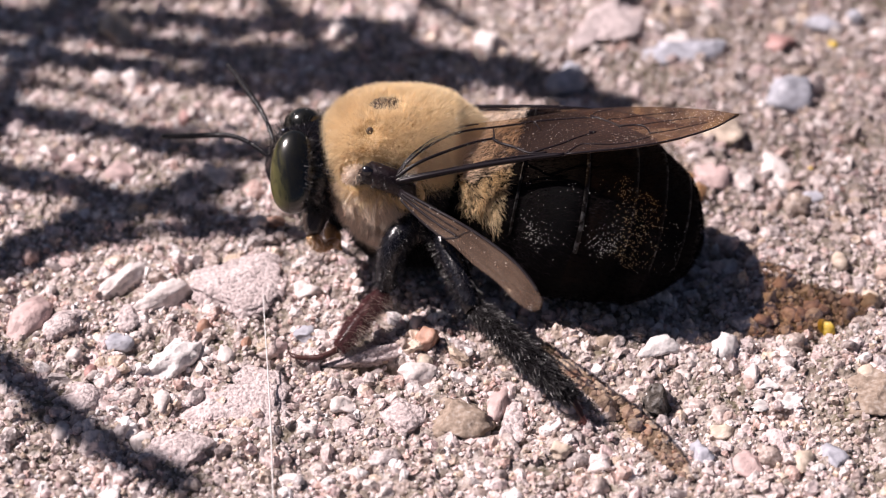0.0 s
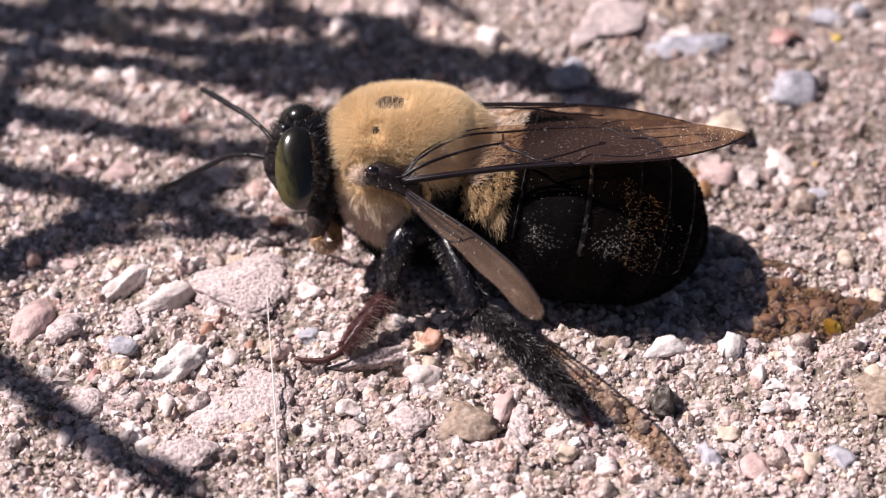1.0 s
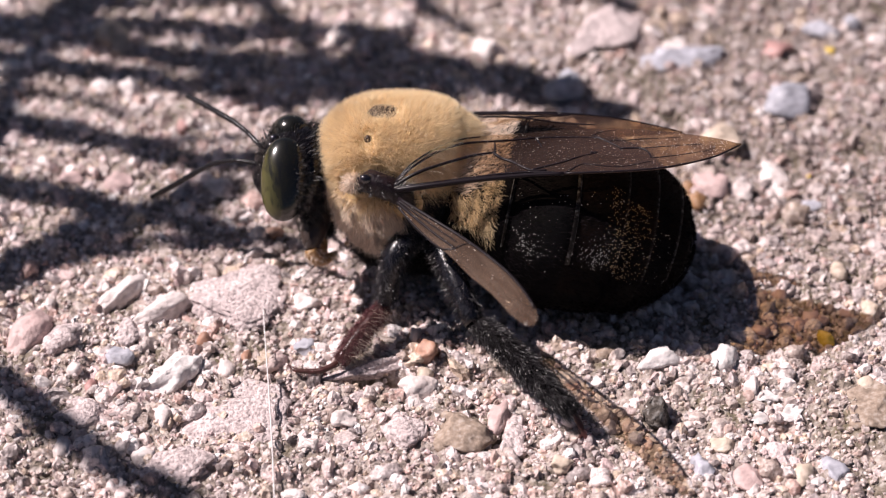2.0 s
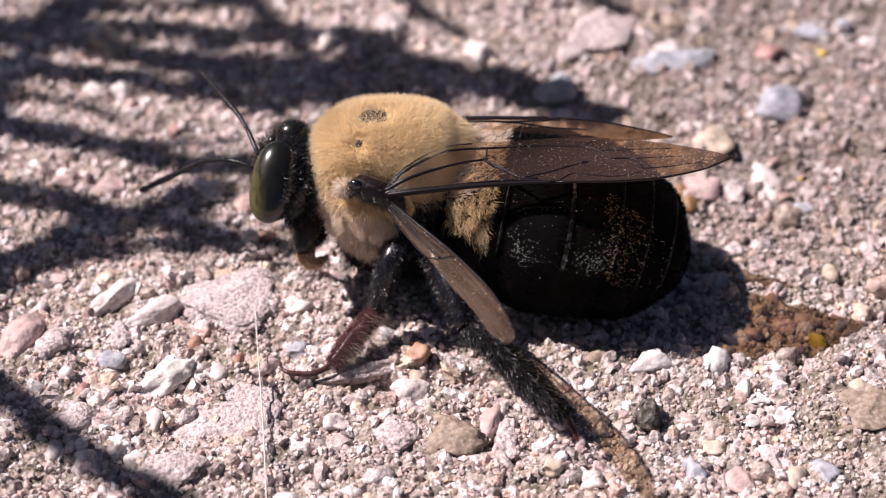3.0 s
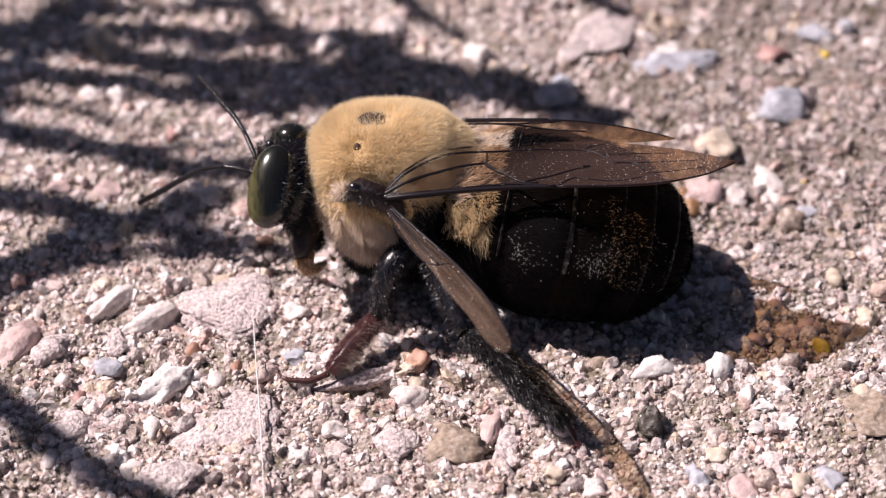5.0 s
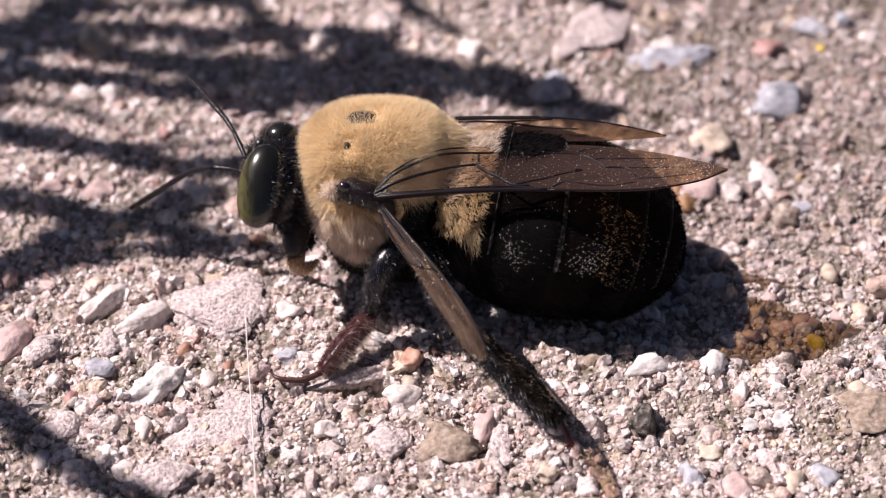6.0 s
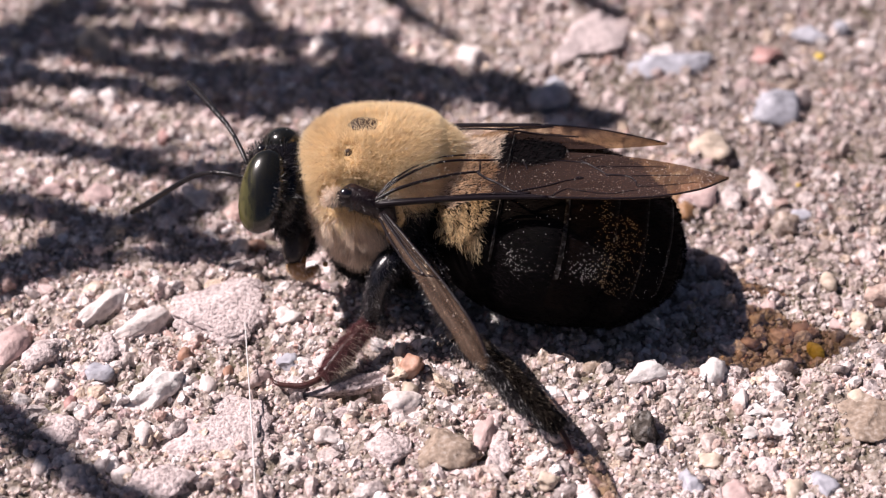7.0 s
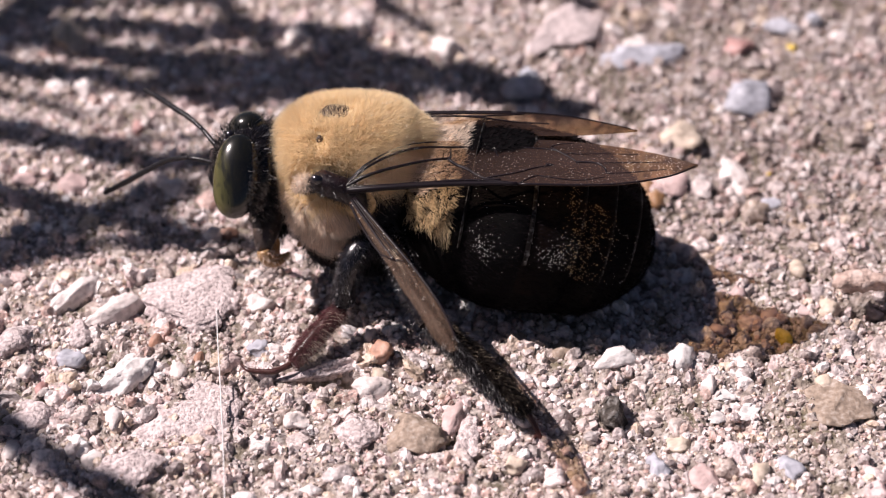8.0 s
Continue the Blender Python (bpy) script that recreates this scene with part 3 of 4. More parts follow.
part("dark_fur", hairs(p[dark], nrm[dark] + (0.4, 0, -0.35), 0.45, 0.03, (0.1, 0, -0.5), 0.3), FUR_BLACK, thorax, "dark fur under the wings", kind="stuff")


def flank(k0, k1, a0, a1, grow):
    """A curved plate lying on the thorax's flank."""
    nk, na = 16, 20
    k, a = np.meshgrid(np.linspace(k0, k1, nk), np.linspace(a0, a1, na), indexing="ij")
    q, w = thorax_skin.at(k.ravel() * (thorax_skin.n - 1), a.ravel())
    lip = np.minimum(np.minimum(k - k0, k1 - k) / (k1 - k0), np.minimum(a - a0, a1 - a) / (a1 - a0)).ravel()
    q = q + w * (grow * np.clip(lip * 12, 0, 1) - 0.04)[:, None]
    f = [(i * na + j, i * na + j + 1, (i + 1) * na + j + 1, (i + 1) * na + j) for i in range(nk - 1) for j in range(na - 1)]
    return q, f


part("flank_plate", flank(0.56, 0.97, -1.9, 0.2, 0.1), CUTICLE_SOFT, thorax, "black flank under the wing")
part("flank_plate", flank(0.56, 0.97, math.pi - 0.2, math.pi + 1.9, 0.1), CUTICLE_SOFT, thorax, "black flank under the wing")
p, nrm = pick(thorax_skin, 3600, 0.8, 0.96)
rim = p[:, 2] > 6.8
part("rear_fringe", hairs(p[rim], nrm[rim] + (0.5, 0, 0.1), 0.75, 0.024, (0.3, 0, 0), 0.35), FUR_PALE, thorax, "loose pale hairs", kind="stuff")
c = spots[0][0]
bald = Tube([(c[0] - 0.85, MID, 9.3, 0.02, 0.02), (c[0] - 0.5, MID, 9.36, 0.42, 0.08), (c[0], MID, 9.39, 0.52, 0.1),
             (c[0] + 0.5, MID, 9.36, 0.42, 0.08), (c[0] + 0.85, MID, 9.3, 0.02, 0.02)], rings=12, seg=18)
v, f = ico(2)
part("bald_spot", (v * (0.2, 0.2, 0.3) + np.array((-3.71, -3.25, 8.74)), f), BARE, thorax, "small bare dark spot in the fur")
part("bald_spot", bald.geo(), BARE, thorax, "bare black spot in the fur")
p, nrm = pick(thorax_skin, 480, 0.05, 0.97)
part("pollen", specks((p + nrm * rng.uniform(0.44, 0.56, (len(p), 1))), 0.025), DUST, thorax, "pale pollen dust", kind="stuff")

sternum = Tube([(-4.6, MID - 0.1, 2.6, 0.4, 0.4), (-3.9, MID - 0.15, 2.2, 1.6, 1.2), (-2.6, MID - 0.2, 2.0, 2.1, 1.5), (-1.0, MID - 0.2, 1.9, 2.2, 1.5),
                (0.6, MID - 0.2, 2.0, 2.2, 1.5), (1.6, MID - 0.2, 2.2, 1.2, 1.0)], rings=22, seg=28, lumps=0.2)
part("sternum", sternum.geo(), CUTICLE_SOFT, thorax, "black underside with leg sockets")
p, nrm = pick(sternum, 6000)
part("sternum_bristles", hairs(p, nrm + (0.1, 0, -0.4), 0.45, 0.022, (0, 0, -0.4), 0.35), FUR_BLACK, thorax, "black bristles of the underside", kind="stuff")

# shoulder: the dark hinge plate with its glossy cap and the pale lobe before it
hinge_rows = [(*(-4.62, -4.62, 6.98), 0.03, 0.03), (*(-4.15, -4.75, 7.3), 0.28, 0.3), (*(-3.65, -4.8, 7.55), 0.5, 0.52), (*(-3.05, -4.95, 7.48), 0.58, 0.56), (*(-2.45, -5.05, 7.2), 0.56, 0.56),
              (*(-2.0, -5.1, 6.75), 0.42, 0.45), (*(-1.6, -5.05, 6.1), 0.12, 0.12)]
hinge = Tube(hinge_rows, rings=24, seg=14, lumps=0.12)
part("wing_hinge", hinge.geo(), HINGE, thorax, "dark wing hinge")
p, nrm = pick(hinge, 1300)
part("hinge_fur", hairs(p, nrm + (0.2, 0, -0.2), 0.26, 0.02, (0.1, 0, -0.3), 0.45), FUR_BLACK, thorax, "short black bristles", kind="stuff")
v, f = ico(3)
v = v * (1 - 0.12 * v[:, :1] * np.array([[0, 1, 1]]))
part("tegula", ((np.array(Euler((-0.5, 0.25, 0.0)).to_matrix()) @ (v * (0.36, 0.3, 0.26)).T).T + np.array((-3.75, -4.98, 7.84)), f), GLOSS, thorax, "glossy black domed wing cap")
lobe = Tube([(*(-4.78, -4.60, 7.16), 0.04, 0.04), (*(-4.59, -4.71, 7.34), 0.28, 0.28), (*(-4.35, -4.72, 7.48), 0.24, 0.24), (*(-4.16, -4.70, 7.57), 0.04, 0.04)], rings=9, seg=12)
part("lobe", lobe.geo(), FUR_PALE, thorax, "pale shoulder lobe")
p, nrm = pick(lobe, 900)
part("lobe_fur", hairs(p, nrm, 0.34, 0.02, (0.1, 0, -0.2)), FUR_PALE, thorax, kind="stuff")

# abdomen: overlapping plates
ABDOMEN_AT = (1.2, MID, 4.4)


def plates(k, ang):
    """Each plate swells a little to its hind edge; the upper plates overlap the lower along the flank."""
    x = np.interp(k * (abdomen_skin.n - 1), np.arange(abdomen_skin.n), abdomen_skin.c[:, 0])
    edges = np.array([-0.6, 3.3, 5.5, 7.6, 9.3, 10.7, 12.5])
    i = np.clip(np.searchsorted(edges, x) - 1, 0, 5)
    f = np.clip((x - edges[i]) / (edges[i + 1] - edges[i]), 0, 1)
    full = np.where(np.sin(ang) < 0, (np.abs(np.cos(ang)) ** 4 + np.abs(np.sin(ang)) ** 4) ** (-1 / 4), 1.0)
    return full + 0.022 * f ** 2 - 0.006 - 0.03 / (1 + np.exp((np.sin(ang) + 0.42) * 60))


def ring(x):
    """The abdomen's ring number at a length."""
    return np.interp(x, abdomen_skin.c[:, 0], np.arange(abdomen_skin.n))


AMID = -2.6
abdomen_skin = Tube([(-0.5, -1.85, 4.9, 1.3, 1.6), (0.2, -1.95, 4.75, 2.5, 2.6), (1.8, -2.2, 4.7, 3.4, 3.15), (3.6, -2.5, 4.5, 4.1, 3.65), (5.5, -2.8, 4.2, 4.55, 3.7),
                     (7.4, -2.6, 3.65, 4.7, 3.35), (9.0, -2.7, 3.05, 4.5, 2.9), (10.25, -2.8, 2.65, 3.8, 2.3), (11.25, -2.9, 2.3, 2.6, 1.65),
                     (11.85, -2.9, 2.1, 0.7, 0.5)], rings=110, seg=64)
abdomen_skin.shape = plates
abdomen = part("abdomen", abdomen_skin.geo(), CUTICLE_SOFT, bee, "broad black segmented abdomen", at=ABDOMEN_AT)


def tergite(x0, x1):
    """One upper plate of the abdomen, standing a little proud at its hind edge and folded at the flanks."""
    nk, na = 14, 54
    k, a = np.meshgrid(np.linspace(ring(x0), ring(x1), nk), np.linspace(-0.42, math.pi + 0.42, na), indexing="ij")
    q, w = abdomen_skin.at(k.ravel(), a.ravel())
    f = np.repeat(np.linspace(0, 1, nk), na)
    edge = np.minimum(np.tile(np.minimum(np.arange(na), na - 1 - np.arange(na)), nk), 3) / 3
    hem = np.where(np.repeat(np.arange(nk), na) == nk - 1, 0.0, 1.0)
    q = q + w * ((0.025 + 0.075 * f ** 1.5) * edge * hem - 0.01)[:, None]
    return q, [(i * na + j, i * na + j + 1, (i + 1) * na + j + 1, (i + 1) * na + j) for i in range(nk - 1) for j in range(na - 1)]


for x0, x1 in ((0.0, 3.35), (3.25, 5.6), (5.5, 7.7), (7.6, 9.4), (9.3, 10.7), (10.6, 11.3)):
    part("plate", tergite(x0, x1), CUTICLE_WARM if 5 < x0 < 9 else CUTICLE_SOFT, abdomen)
for x1 in (3.35, 5.6, 7.7, 9.4, 10.7):
    nk, na = 4, 60
    k, a = np.meshgrid(np.linspace(ring(x1 - 0.09), ring(x1 + 0.02), nk), np.linspace(0.12, math.pi - 0.12, na), indexing="ij")
    q, w = abdomen_skin.at(k.ravel(), a.ravel())
    q = q + w * np.repeat((0.09, 0.112, 0.118, 0.05), na)[:, None]
    part("hem", (q, [(i * na + j, i * na + j + 1, (i + 1) * na + j + 1, (i + 1) * na + j) for i in range(nk - 1) for j in range(na - 1)]), HEM, abdomen, "thin brown hind edge of a plate")
p, nrm = abdomen_skin.at(ring(rng.uniform(-0.4, 2.75, 34000)), rng.uniform(0, 2 * math.pi, 34000))
flankwise = (p[:, 2] > 5.35 + 0.22 * rng.normal(0, 1, len(p)) - 0.25 * (p[:, 0] - 1)) & ((p[:, 0] > 0.35) | (p[:, 2] > 6.6))
p, nrm = p[flankwise], nrm[flankwise]
crown = (p[:, 2] > 6.5) & (p[:, 1] > AMID - 2.0)
part("fur", hairs(p[~crown], nrm[~crown] + (0.5, 0, -0.25) + tufts(p[~crown], 0.36, 0.2), 0.55, 0.02, (0.4, 0, -0.4), 0.3), FUR_AMBER, abdomen, "tufted golden fur on the first plate", kind="stuff")
part("crown_fur", hairs(p[crown], nrm[crown] * 0.6 + (0.7, 0, 0), 0.4, 0.032, (0.4, 0, -0.2), 0.2), FUR_PALE, abdomen, "short cream fur", kind="stuff")
p, nrm = abdomen_skin.at(ring(rng.uniform(2.4, 11.8, 26000)), rng.uniform(-1.2, math.pi + 0.6, 26000))
part("black_fur", hairs(p + nrm * 0.05, nrm * 0.35 + (0.8, 0, 0), 0.22, 0.03, (0.3, 0, -0.2), 0.3), PILE, abdomen, "dull black pile lying back", kind="stuff")
p, nrm = abdomen_skin.at(ring(rng.uniform(3.4, 11.9, 2600)), rng.uniform(0, 2 * math.pi, 2600))
part("bristles", hairs(p, nrm * 0.5 + (0.8, 0, 0), 0.32, 0.016, (0.3, 0, -0.2), 0.25), PILE, abdomen, "short black bristles", kind="stuff")
p, nrm = abdomen_skin.at(ring(np.concatenate([rng.normal(6.7, 0.2, 120), rng.normal(8.2, 0.55, 330)])), rng.uniform(0.15, 1.1, 450))
part("pollen", specks(p + nrm * 0.22, 0.02), POLLEN, abdomen, "yellow pollen specks", kind="stuff")
p, nrm = abdomen_skin.at(ring(np.concatenate([rng.normal(4.5, 0.3, 110), rng.normal(6.2, 0.25, 130), rng.uniform(3.5, 10.5, 160)])),
                         np.concatenate([rng.normal(0.3, 0.1, 240), rng.uniform(0.1, 1.0, 160)]))
part("dust", specks(p + nrm * 0.22, 0.018), DUST, abdomen, "white dust", kind="stuff")

# head
HEAD_AT = (-6.2, MID, 5.6)
head_skin = Tube([(-5.5, -1.9, 5.6, 0.9, 0.8), (-5.9, -1.85, 5.7, 1.9, 1.9), (-6.5, -1.8, 5.75, 2.35, 2.35), (-7.1, -1.7, 5.6, 2.3, 2.3), (-7.7, -1.6, 5.2, 1.8, 1.8),
                  (-8.05, -1.5, 4.8, 1.1, 1.2), (-8.15, -1.4, 4.7, 0.4, 0.4)], rings=24, seg=36)
head = part("head", head_skin.geo(), CUTICLE, bee, "glossy black head", at=HEAD_AT)


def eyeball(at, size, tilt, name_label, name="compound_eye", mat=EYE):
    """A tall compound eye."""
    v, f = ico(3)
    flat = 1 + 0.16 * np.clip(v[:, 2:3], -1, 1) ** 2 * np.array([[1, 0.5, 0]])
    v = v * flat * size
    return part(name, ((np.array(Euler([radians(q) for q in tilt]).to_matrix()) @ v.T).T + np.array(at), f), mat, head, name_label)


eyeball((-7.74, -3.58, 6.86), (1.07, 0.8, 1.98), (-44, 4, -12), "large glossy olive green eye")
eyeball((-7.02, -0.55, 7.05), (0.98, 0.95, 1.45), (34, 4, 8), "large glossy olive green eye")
v, f = ico(3)
orbit = v[v[:, 0] > 0.62] * (1.02, 0.82, 2.0)
orbit = (np.array(Euler([radians(q) for q in (-44, 4, -12)]).to_matrix()) @ orbit.T).T
orbit = np.repeat(orbit, 9, axis=0) + rng.normal(0, 0.06, (9 * len(orbit), 3))
part("orbit_fur", hairs(orbit + np.array((-7.74, -3.58, 6.86)), orbit * 0.3 + (0.3, -0.2, 0.1), 0.28, 0.03, (0.3, 0, 0), 0.4), FUR_BLACK, head, "black fur round the eye", kind="stuff")
for u in ((-8.02, -2.00, 7.69), (-7.85, -1.75, 7.9)):
    v, f = ico(1)
    part("ocellus", (v * 0.24 + np.array(u), f), GLOSS, head, "small glossy simple eye")
p, nrm = pick(head_skin, 3600, 0.02, 0.6)
part("fur", hairs(p, nrm + (0.3, 0, 0), 0.5, 0.03, (0.2, 0, -0.1), 0.35), FUR_BLACK, head, "black fur behind the eyes", kind="stuff")
p, nrm = pick(head_skin, 160, 0.05, 0.6)
part("dust", specks(p + nrm * rng.uniform(0.2, 0.45, (len(p), 1)), 0.022), DUST, head, "pale pollen dust", kind="stuff")
cheek = Tube([(*(-6.33, -2.04, 4.60), 0.2, 0.2), (*(-6.11, -2.69, 3.90), 0.55, 0.6), (*(-5.95, -3.07, 3.40), 0.5, 0.5), (*(-5.84, -3.34, 3.20), 0.3, 0.3), (*(-5.81, -3.39, 3.10), 0.06, 0.06)], rings=14, seg=14)
part("cheek", cheek.geo(), CUTICLE_SOFT, head, "dark cheek")
p, nrm = pick(cheek, 900)
part("cheek_fur", hairs(p, nrm + (0, 0, -0.3), 0.35, 0.022, (0.1, 0, -0.3), 0.4), FUR_BLACK, head, "black bristles", kind="stuff")
lip = Tube([(*(-6.34, -3.13, 3.20), 0.2, 0.2), (*(-6.35, -3.39, 2.70), 0.42, 0.35), (*(-6.24, -3.63, 2.30), 0.32, 0.25), (*(-6.03, -3.75, 1.90), 0.06, 0.06)], rings=10, seg=12)
part("tongue_sheath", lip.geo(), LIP, head, "amber folded mouthparts")

# antennae: elbowed, beaded
def antenna(base, elbow, line, at):
    a = part("antenna", Tube([(*q, r) for q, r in zip(line, (0.10, 0.13, 0.14, 0.15, 0.13))], rings=46, seg=10,
                             shape=lambda k, ang: 1 + 0.045 * np.sign(np.sin(k * 66)) * (np.abs(np.sin(k * 33)) > 0.35)).geo(),
             CUTICLE_ANT, bee, "thin black elbowed antenna", at=at)
    part("scape", Tube([(*base, 0.1), (*(0.5 * (np.array(base) + np.array(elbow)) + (0, 0, 0.08)), 0.12), (*elbow, 0.11)], rings=8, seg=10).geo(), CUTICLE_ANT, a)
    return a


NEAR_BASE, FAR_BASE = (-8.54, -1.91, 6.30), (-8.51, -1.81, 6.90)
antenna_near = antenna(NEAR_BASE, (-10.21, -1.25, 6.40), [(-10.21, -1.25, 6.40), (-11.31, -0.47, 5.70), (-12.42, -0.11, 4.90), (-13.56, 0.23, 4.00), (-14.83, 0.68, 3.00)], NEAR_BASE)
antenna_far = antenna(FAR_BASE, (-9.23, -0.05, 7.40), [(-9.23, -0.05, 7.40), (-9.71, 0.92, 7.50), (-10.41, 2.13, 7.50), (-11.08, 3.41, 7.40), (-11.81, 4.67, 7.30)], FAR_BASE)


# legs
def leg(name_label, segments, at, fur):
    """A leg whose first segment is the part and the rest its pieces: rows of x, y, z, radius, then a material."""
    made = None
    for nm, rows, mat in segments:
        t = Tube(rows, rings=14, seg=12, lumps=0.03)
        if made is None:
            made = part("leg", t.geo(), mat, bee, name_label, at=at)
        else:
            part(nm, t.geo(), mat, made)
    for nm, rows, n, long_, width, mat, bend, tag in fur:
        t = Tube(rows, rings=14, seg=8)
        q, w = pick(t, n, 0.03, 0.97)
        part(nm, hairs(q, w * 0.7 + bend, long_, width, bend, 0.35), mat, made, tag, kind="stuff")
    return made


femur = [(*(-0.65, -3.91, 4.20), 0.4), (*(-1.44, -4.87, 4.40), 0.6), (*(-2.18, -5.91, 4.10), 0.6), (*(-2.66, -6.52, 2.90), 0.48), (*(-2.73, -6.92, 1.90), 0.36)]
basit = [(*(-2.73, -6.75, 1.75), 0.26), (*(-3.4, -7.4, 1.4), 0.38), (*(-4.25, -8.4, 0.95), 0.4), (*(-5.05, -9.27, 0.45), 0.24)]
toes = [(*(-5.09, -9.29, 0.40), 0.16), (*(-5.79, -9.65, 0.30), 0.14), (*(-6.45, -9.63, 0.25), 0.13), (*(-7.12, -9.53, 0.30), 0.09), (*(-7.41, -9.15, 0.30), 0.04)]
leg_mid = leg("near middle leg, black with red brown bristled foot",
              [("femur", femur, CUTICLE_LEG), ("tarsus", basit, CUTICLE_RED), ("toe", toes, CUTICLE_RED)], (-5.14, -9.38, 0.30),
              [("bristles", femur, 2600, 0.3, 0.02, FUR_BLACK, (0.1, -0.1, -0.5), "black bristles"),
               ("foot_brush", basit, 4600, 0.34, 0.014, FUR_RED, (-0.4, -0.3, -0.5), "red brown bristles"),
               ("pale_fringe", basit, 600, 0.85, 0.01, FUR_PALE, (0.7, 0.1, -0.9), "long pale fringe"),
               ("toe_hair", toes, 160, 0.22, 0.02, FUR_RED, (-0.3, 0, -0.2), "red brown hair")])
p, nrm = pick(Tube(femur, rings=14, seg=8), 90, 0.03, 0.97)
part("dust", specks(p + nrm * rng.uniform(0.05, 0.25, (len(p), 1)), 0.022), DUST, leg_mid, "pale pollen dust", kind="stuff")
thigh = [(*(-0.91, -4.18, 4.60), 0.45), (*(-0.18, -5.8, 4.25), 0.58), (*(0.54, -7.5, 3.62), 0.52), (*(1.23, -9.05, 2.7), 0.45)]
shin = [(*(1.18, -8.8, 2.6), 0.42), (*(2.42, -10.16, 2.5), 0.52), (*(3.75, -11.66, 2.2), 0.54), (*(4.88, -12.79, 1.7), 0.42), (*(5.73, -13.2, 1.03), 0.22)]
claw = [(*(5.68, -13.13, 1.03), 0.18), (*(6.0, -13.5, 0.62), 0.15), (*(6.23, -13.9, 0.3), 0.13), (*(6.52, -14.21, 0.12), 0.05)]
hook = [(*(6.18, -13.77, 0.32), 0.1), (*(5.89, -14.15, 0.22), 0.08), (*(5.60, -14.33, 0.10), 0.03)]
leg_hind = leg("near hind leg, shaggy and black, stretched out",
               [("thigh", thigh, CUTICLE_LEG), ("shin", shin, CUTICLE_SOFT), ("toe", claw, CUTICLE_RED), ("claw", hook, CUTICLE_RED)], (5.81, -12.76, 0.50),
               [("thigh_bristles", thigh, 1300, 0.4, 0.025, FUR_BLACK, (-0.2, -0.2, -0.4), "black bristles"),
                ("bristles", shin, 7000, 0.46, 0.018, FUR_BLACK, (0.55, -0.5, -0.3), "long black bristles"),
                ("toe_hair", claw, 120, 0.25, 0.02, FUR_RED, (0.3, -0.4, 0), "red brown hair")])
p, nrm = pick(Tube(shin, rings=14, seg=8), 190, 0.03, 0.97)
part("dust", specks(p + nrm * rng.uniform(0.15, 0.4, (len(p), 1)), 0.024), DUST, leg_hind, "pale pollen dust", kind="stuff")
p, nrm = pick(Tube(thigh, rings=14, seg=8), 120, 0.03, 0.97)
part("dust", specks(p + nrm * rng.uniform(0.15, 0.3, (len(p), 1)), 0.024), DUST, leg_hind, "pale pollen dust", kind="stuff")
lint_root = np.array((2.93, -8.33, 3.20)) + rng.normal(0, 0.05, (26, 3))
part("lint", hairs(lint_root, rng.normal(0, 1, (26, 3)), 0.3, 0.025), DUST, leg_hind, "scrap of white lint")
arm = [(*(-5.77, -2.43, 5.0), 0.25), (*(-6.05, -2.87, 4.60), 0.5), (*(-6.25, -3.2, 4.00), 0.66), (*(-6.45, -3.9, 3.65), 0.58), (*(-6.5, -4.45, 3.2), 0.32)]
palm = [(*(-6.52, -4.5, 3.3), 0.3), (*(-6.4, -4.6, 3.02), 0.36), (*(-6.1, -4.55, 2.62), 0.32), (*(-5.65, -4.2, 2.5), 0.22), (*(-5.35, -3.9, 2.6), 0.1)]
FRONT_AT = (-5.98, -1.95, 4.00)
leg_front = leg("near front leg, black with amber brushed foot", [("shin", arm, PALP), ("tarsus", palm, LIP)], FRONT_AT,
                [("bristles", arm, 380, 0.28, 0.022, FUR_BLACK, (-0.1, -0.1, -0.4), "black bristles"),
                 ("foot_brush", palm, 600, 0.24, 0.018, FUR_PALE, (0.2, 0, -0.6), "pale amber brush")])
v, f = ico(2)
part("palp", (v * (0.13, 0.11, 0.15) + np.array((-5.03, -3.6, 2.45)), f), LIP, head, "small pale mouth palp")
p, nrm = pick(Tube(arm, rings=14, seg=8), 70, 0.03, 0.97)
part("dust", specks(p + nrm * rng.uniform(0.05, 0.25, (len(p), 1)), 0.024), DUST, leg_front, "pale pollen dust", kind="stuff")
for sx, fx in ((-4.6, -6.5), (-1.5, -0.5), (0.6, 5.0)):
    knee = (0.5 * (sx + fx) + 0.3, MID + 3.4, 3.6)
    far = [(sx, MID + 1.2, 3.6, 0.4), (*knee, 0.45), (0.3 * knee[0] + 0.7 * fx, MID + 4.4, 1.6, 0.35), (fx, MID + 4.8, 0.1, 0.1)]
    leg("far leg, black and bristled", [("leg", far, CUTICLE)], (fx, MID + 4.8, 0.1), [("bristles", far, 300, 0.35, 0.025, FUR_BLACK, (0.2, 0, -0.4), "black bristles")])


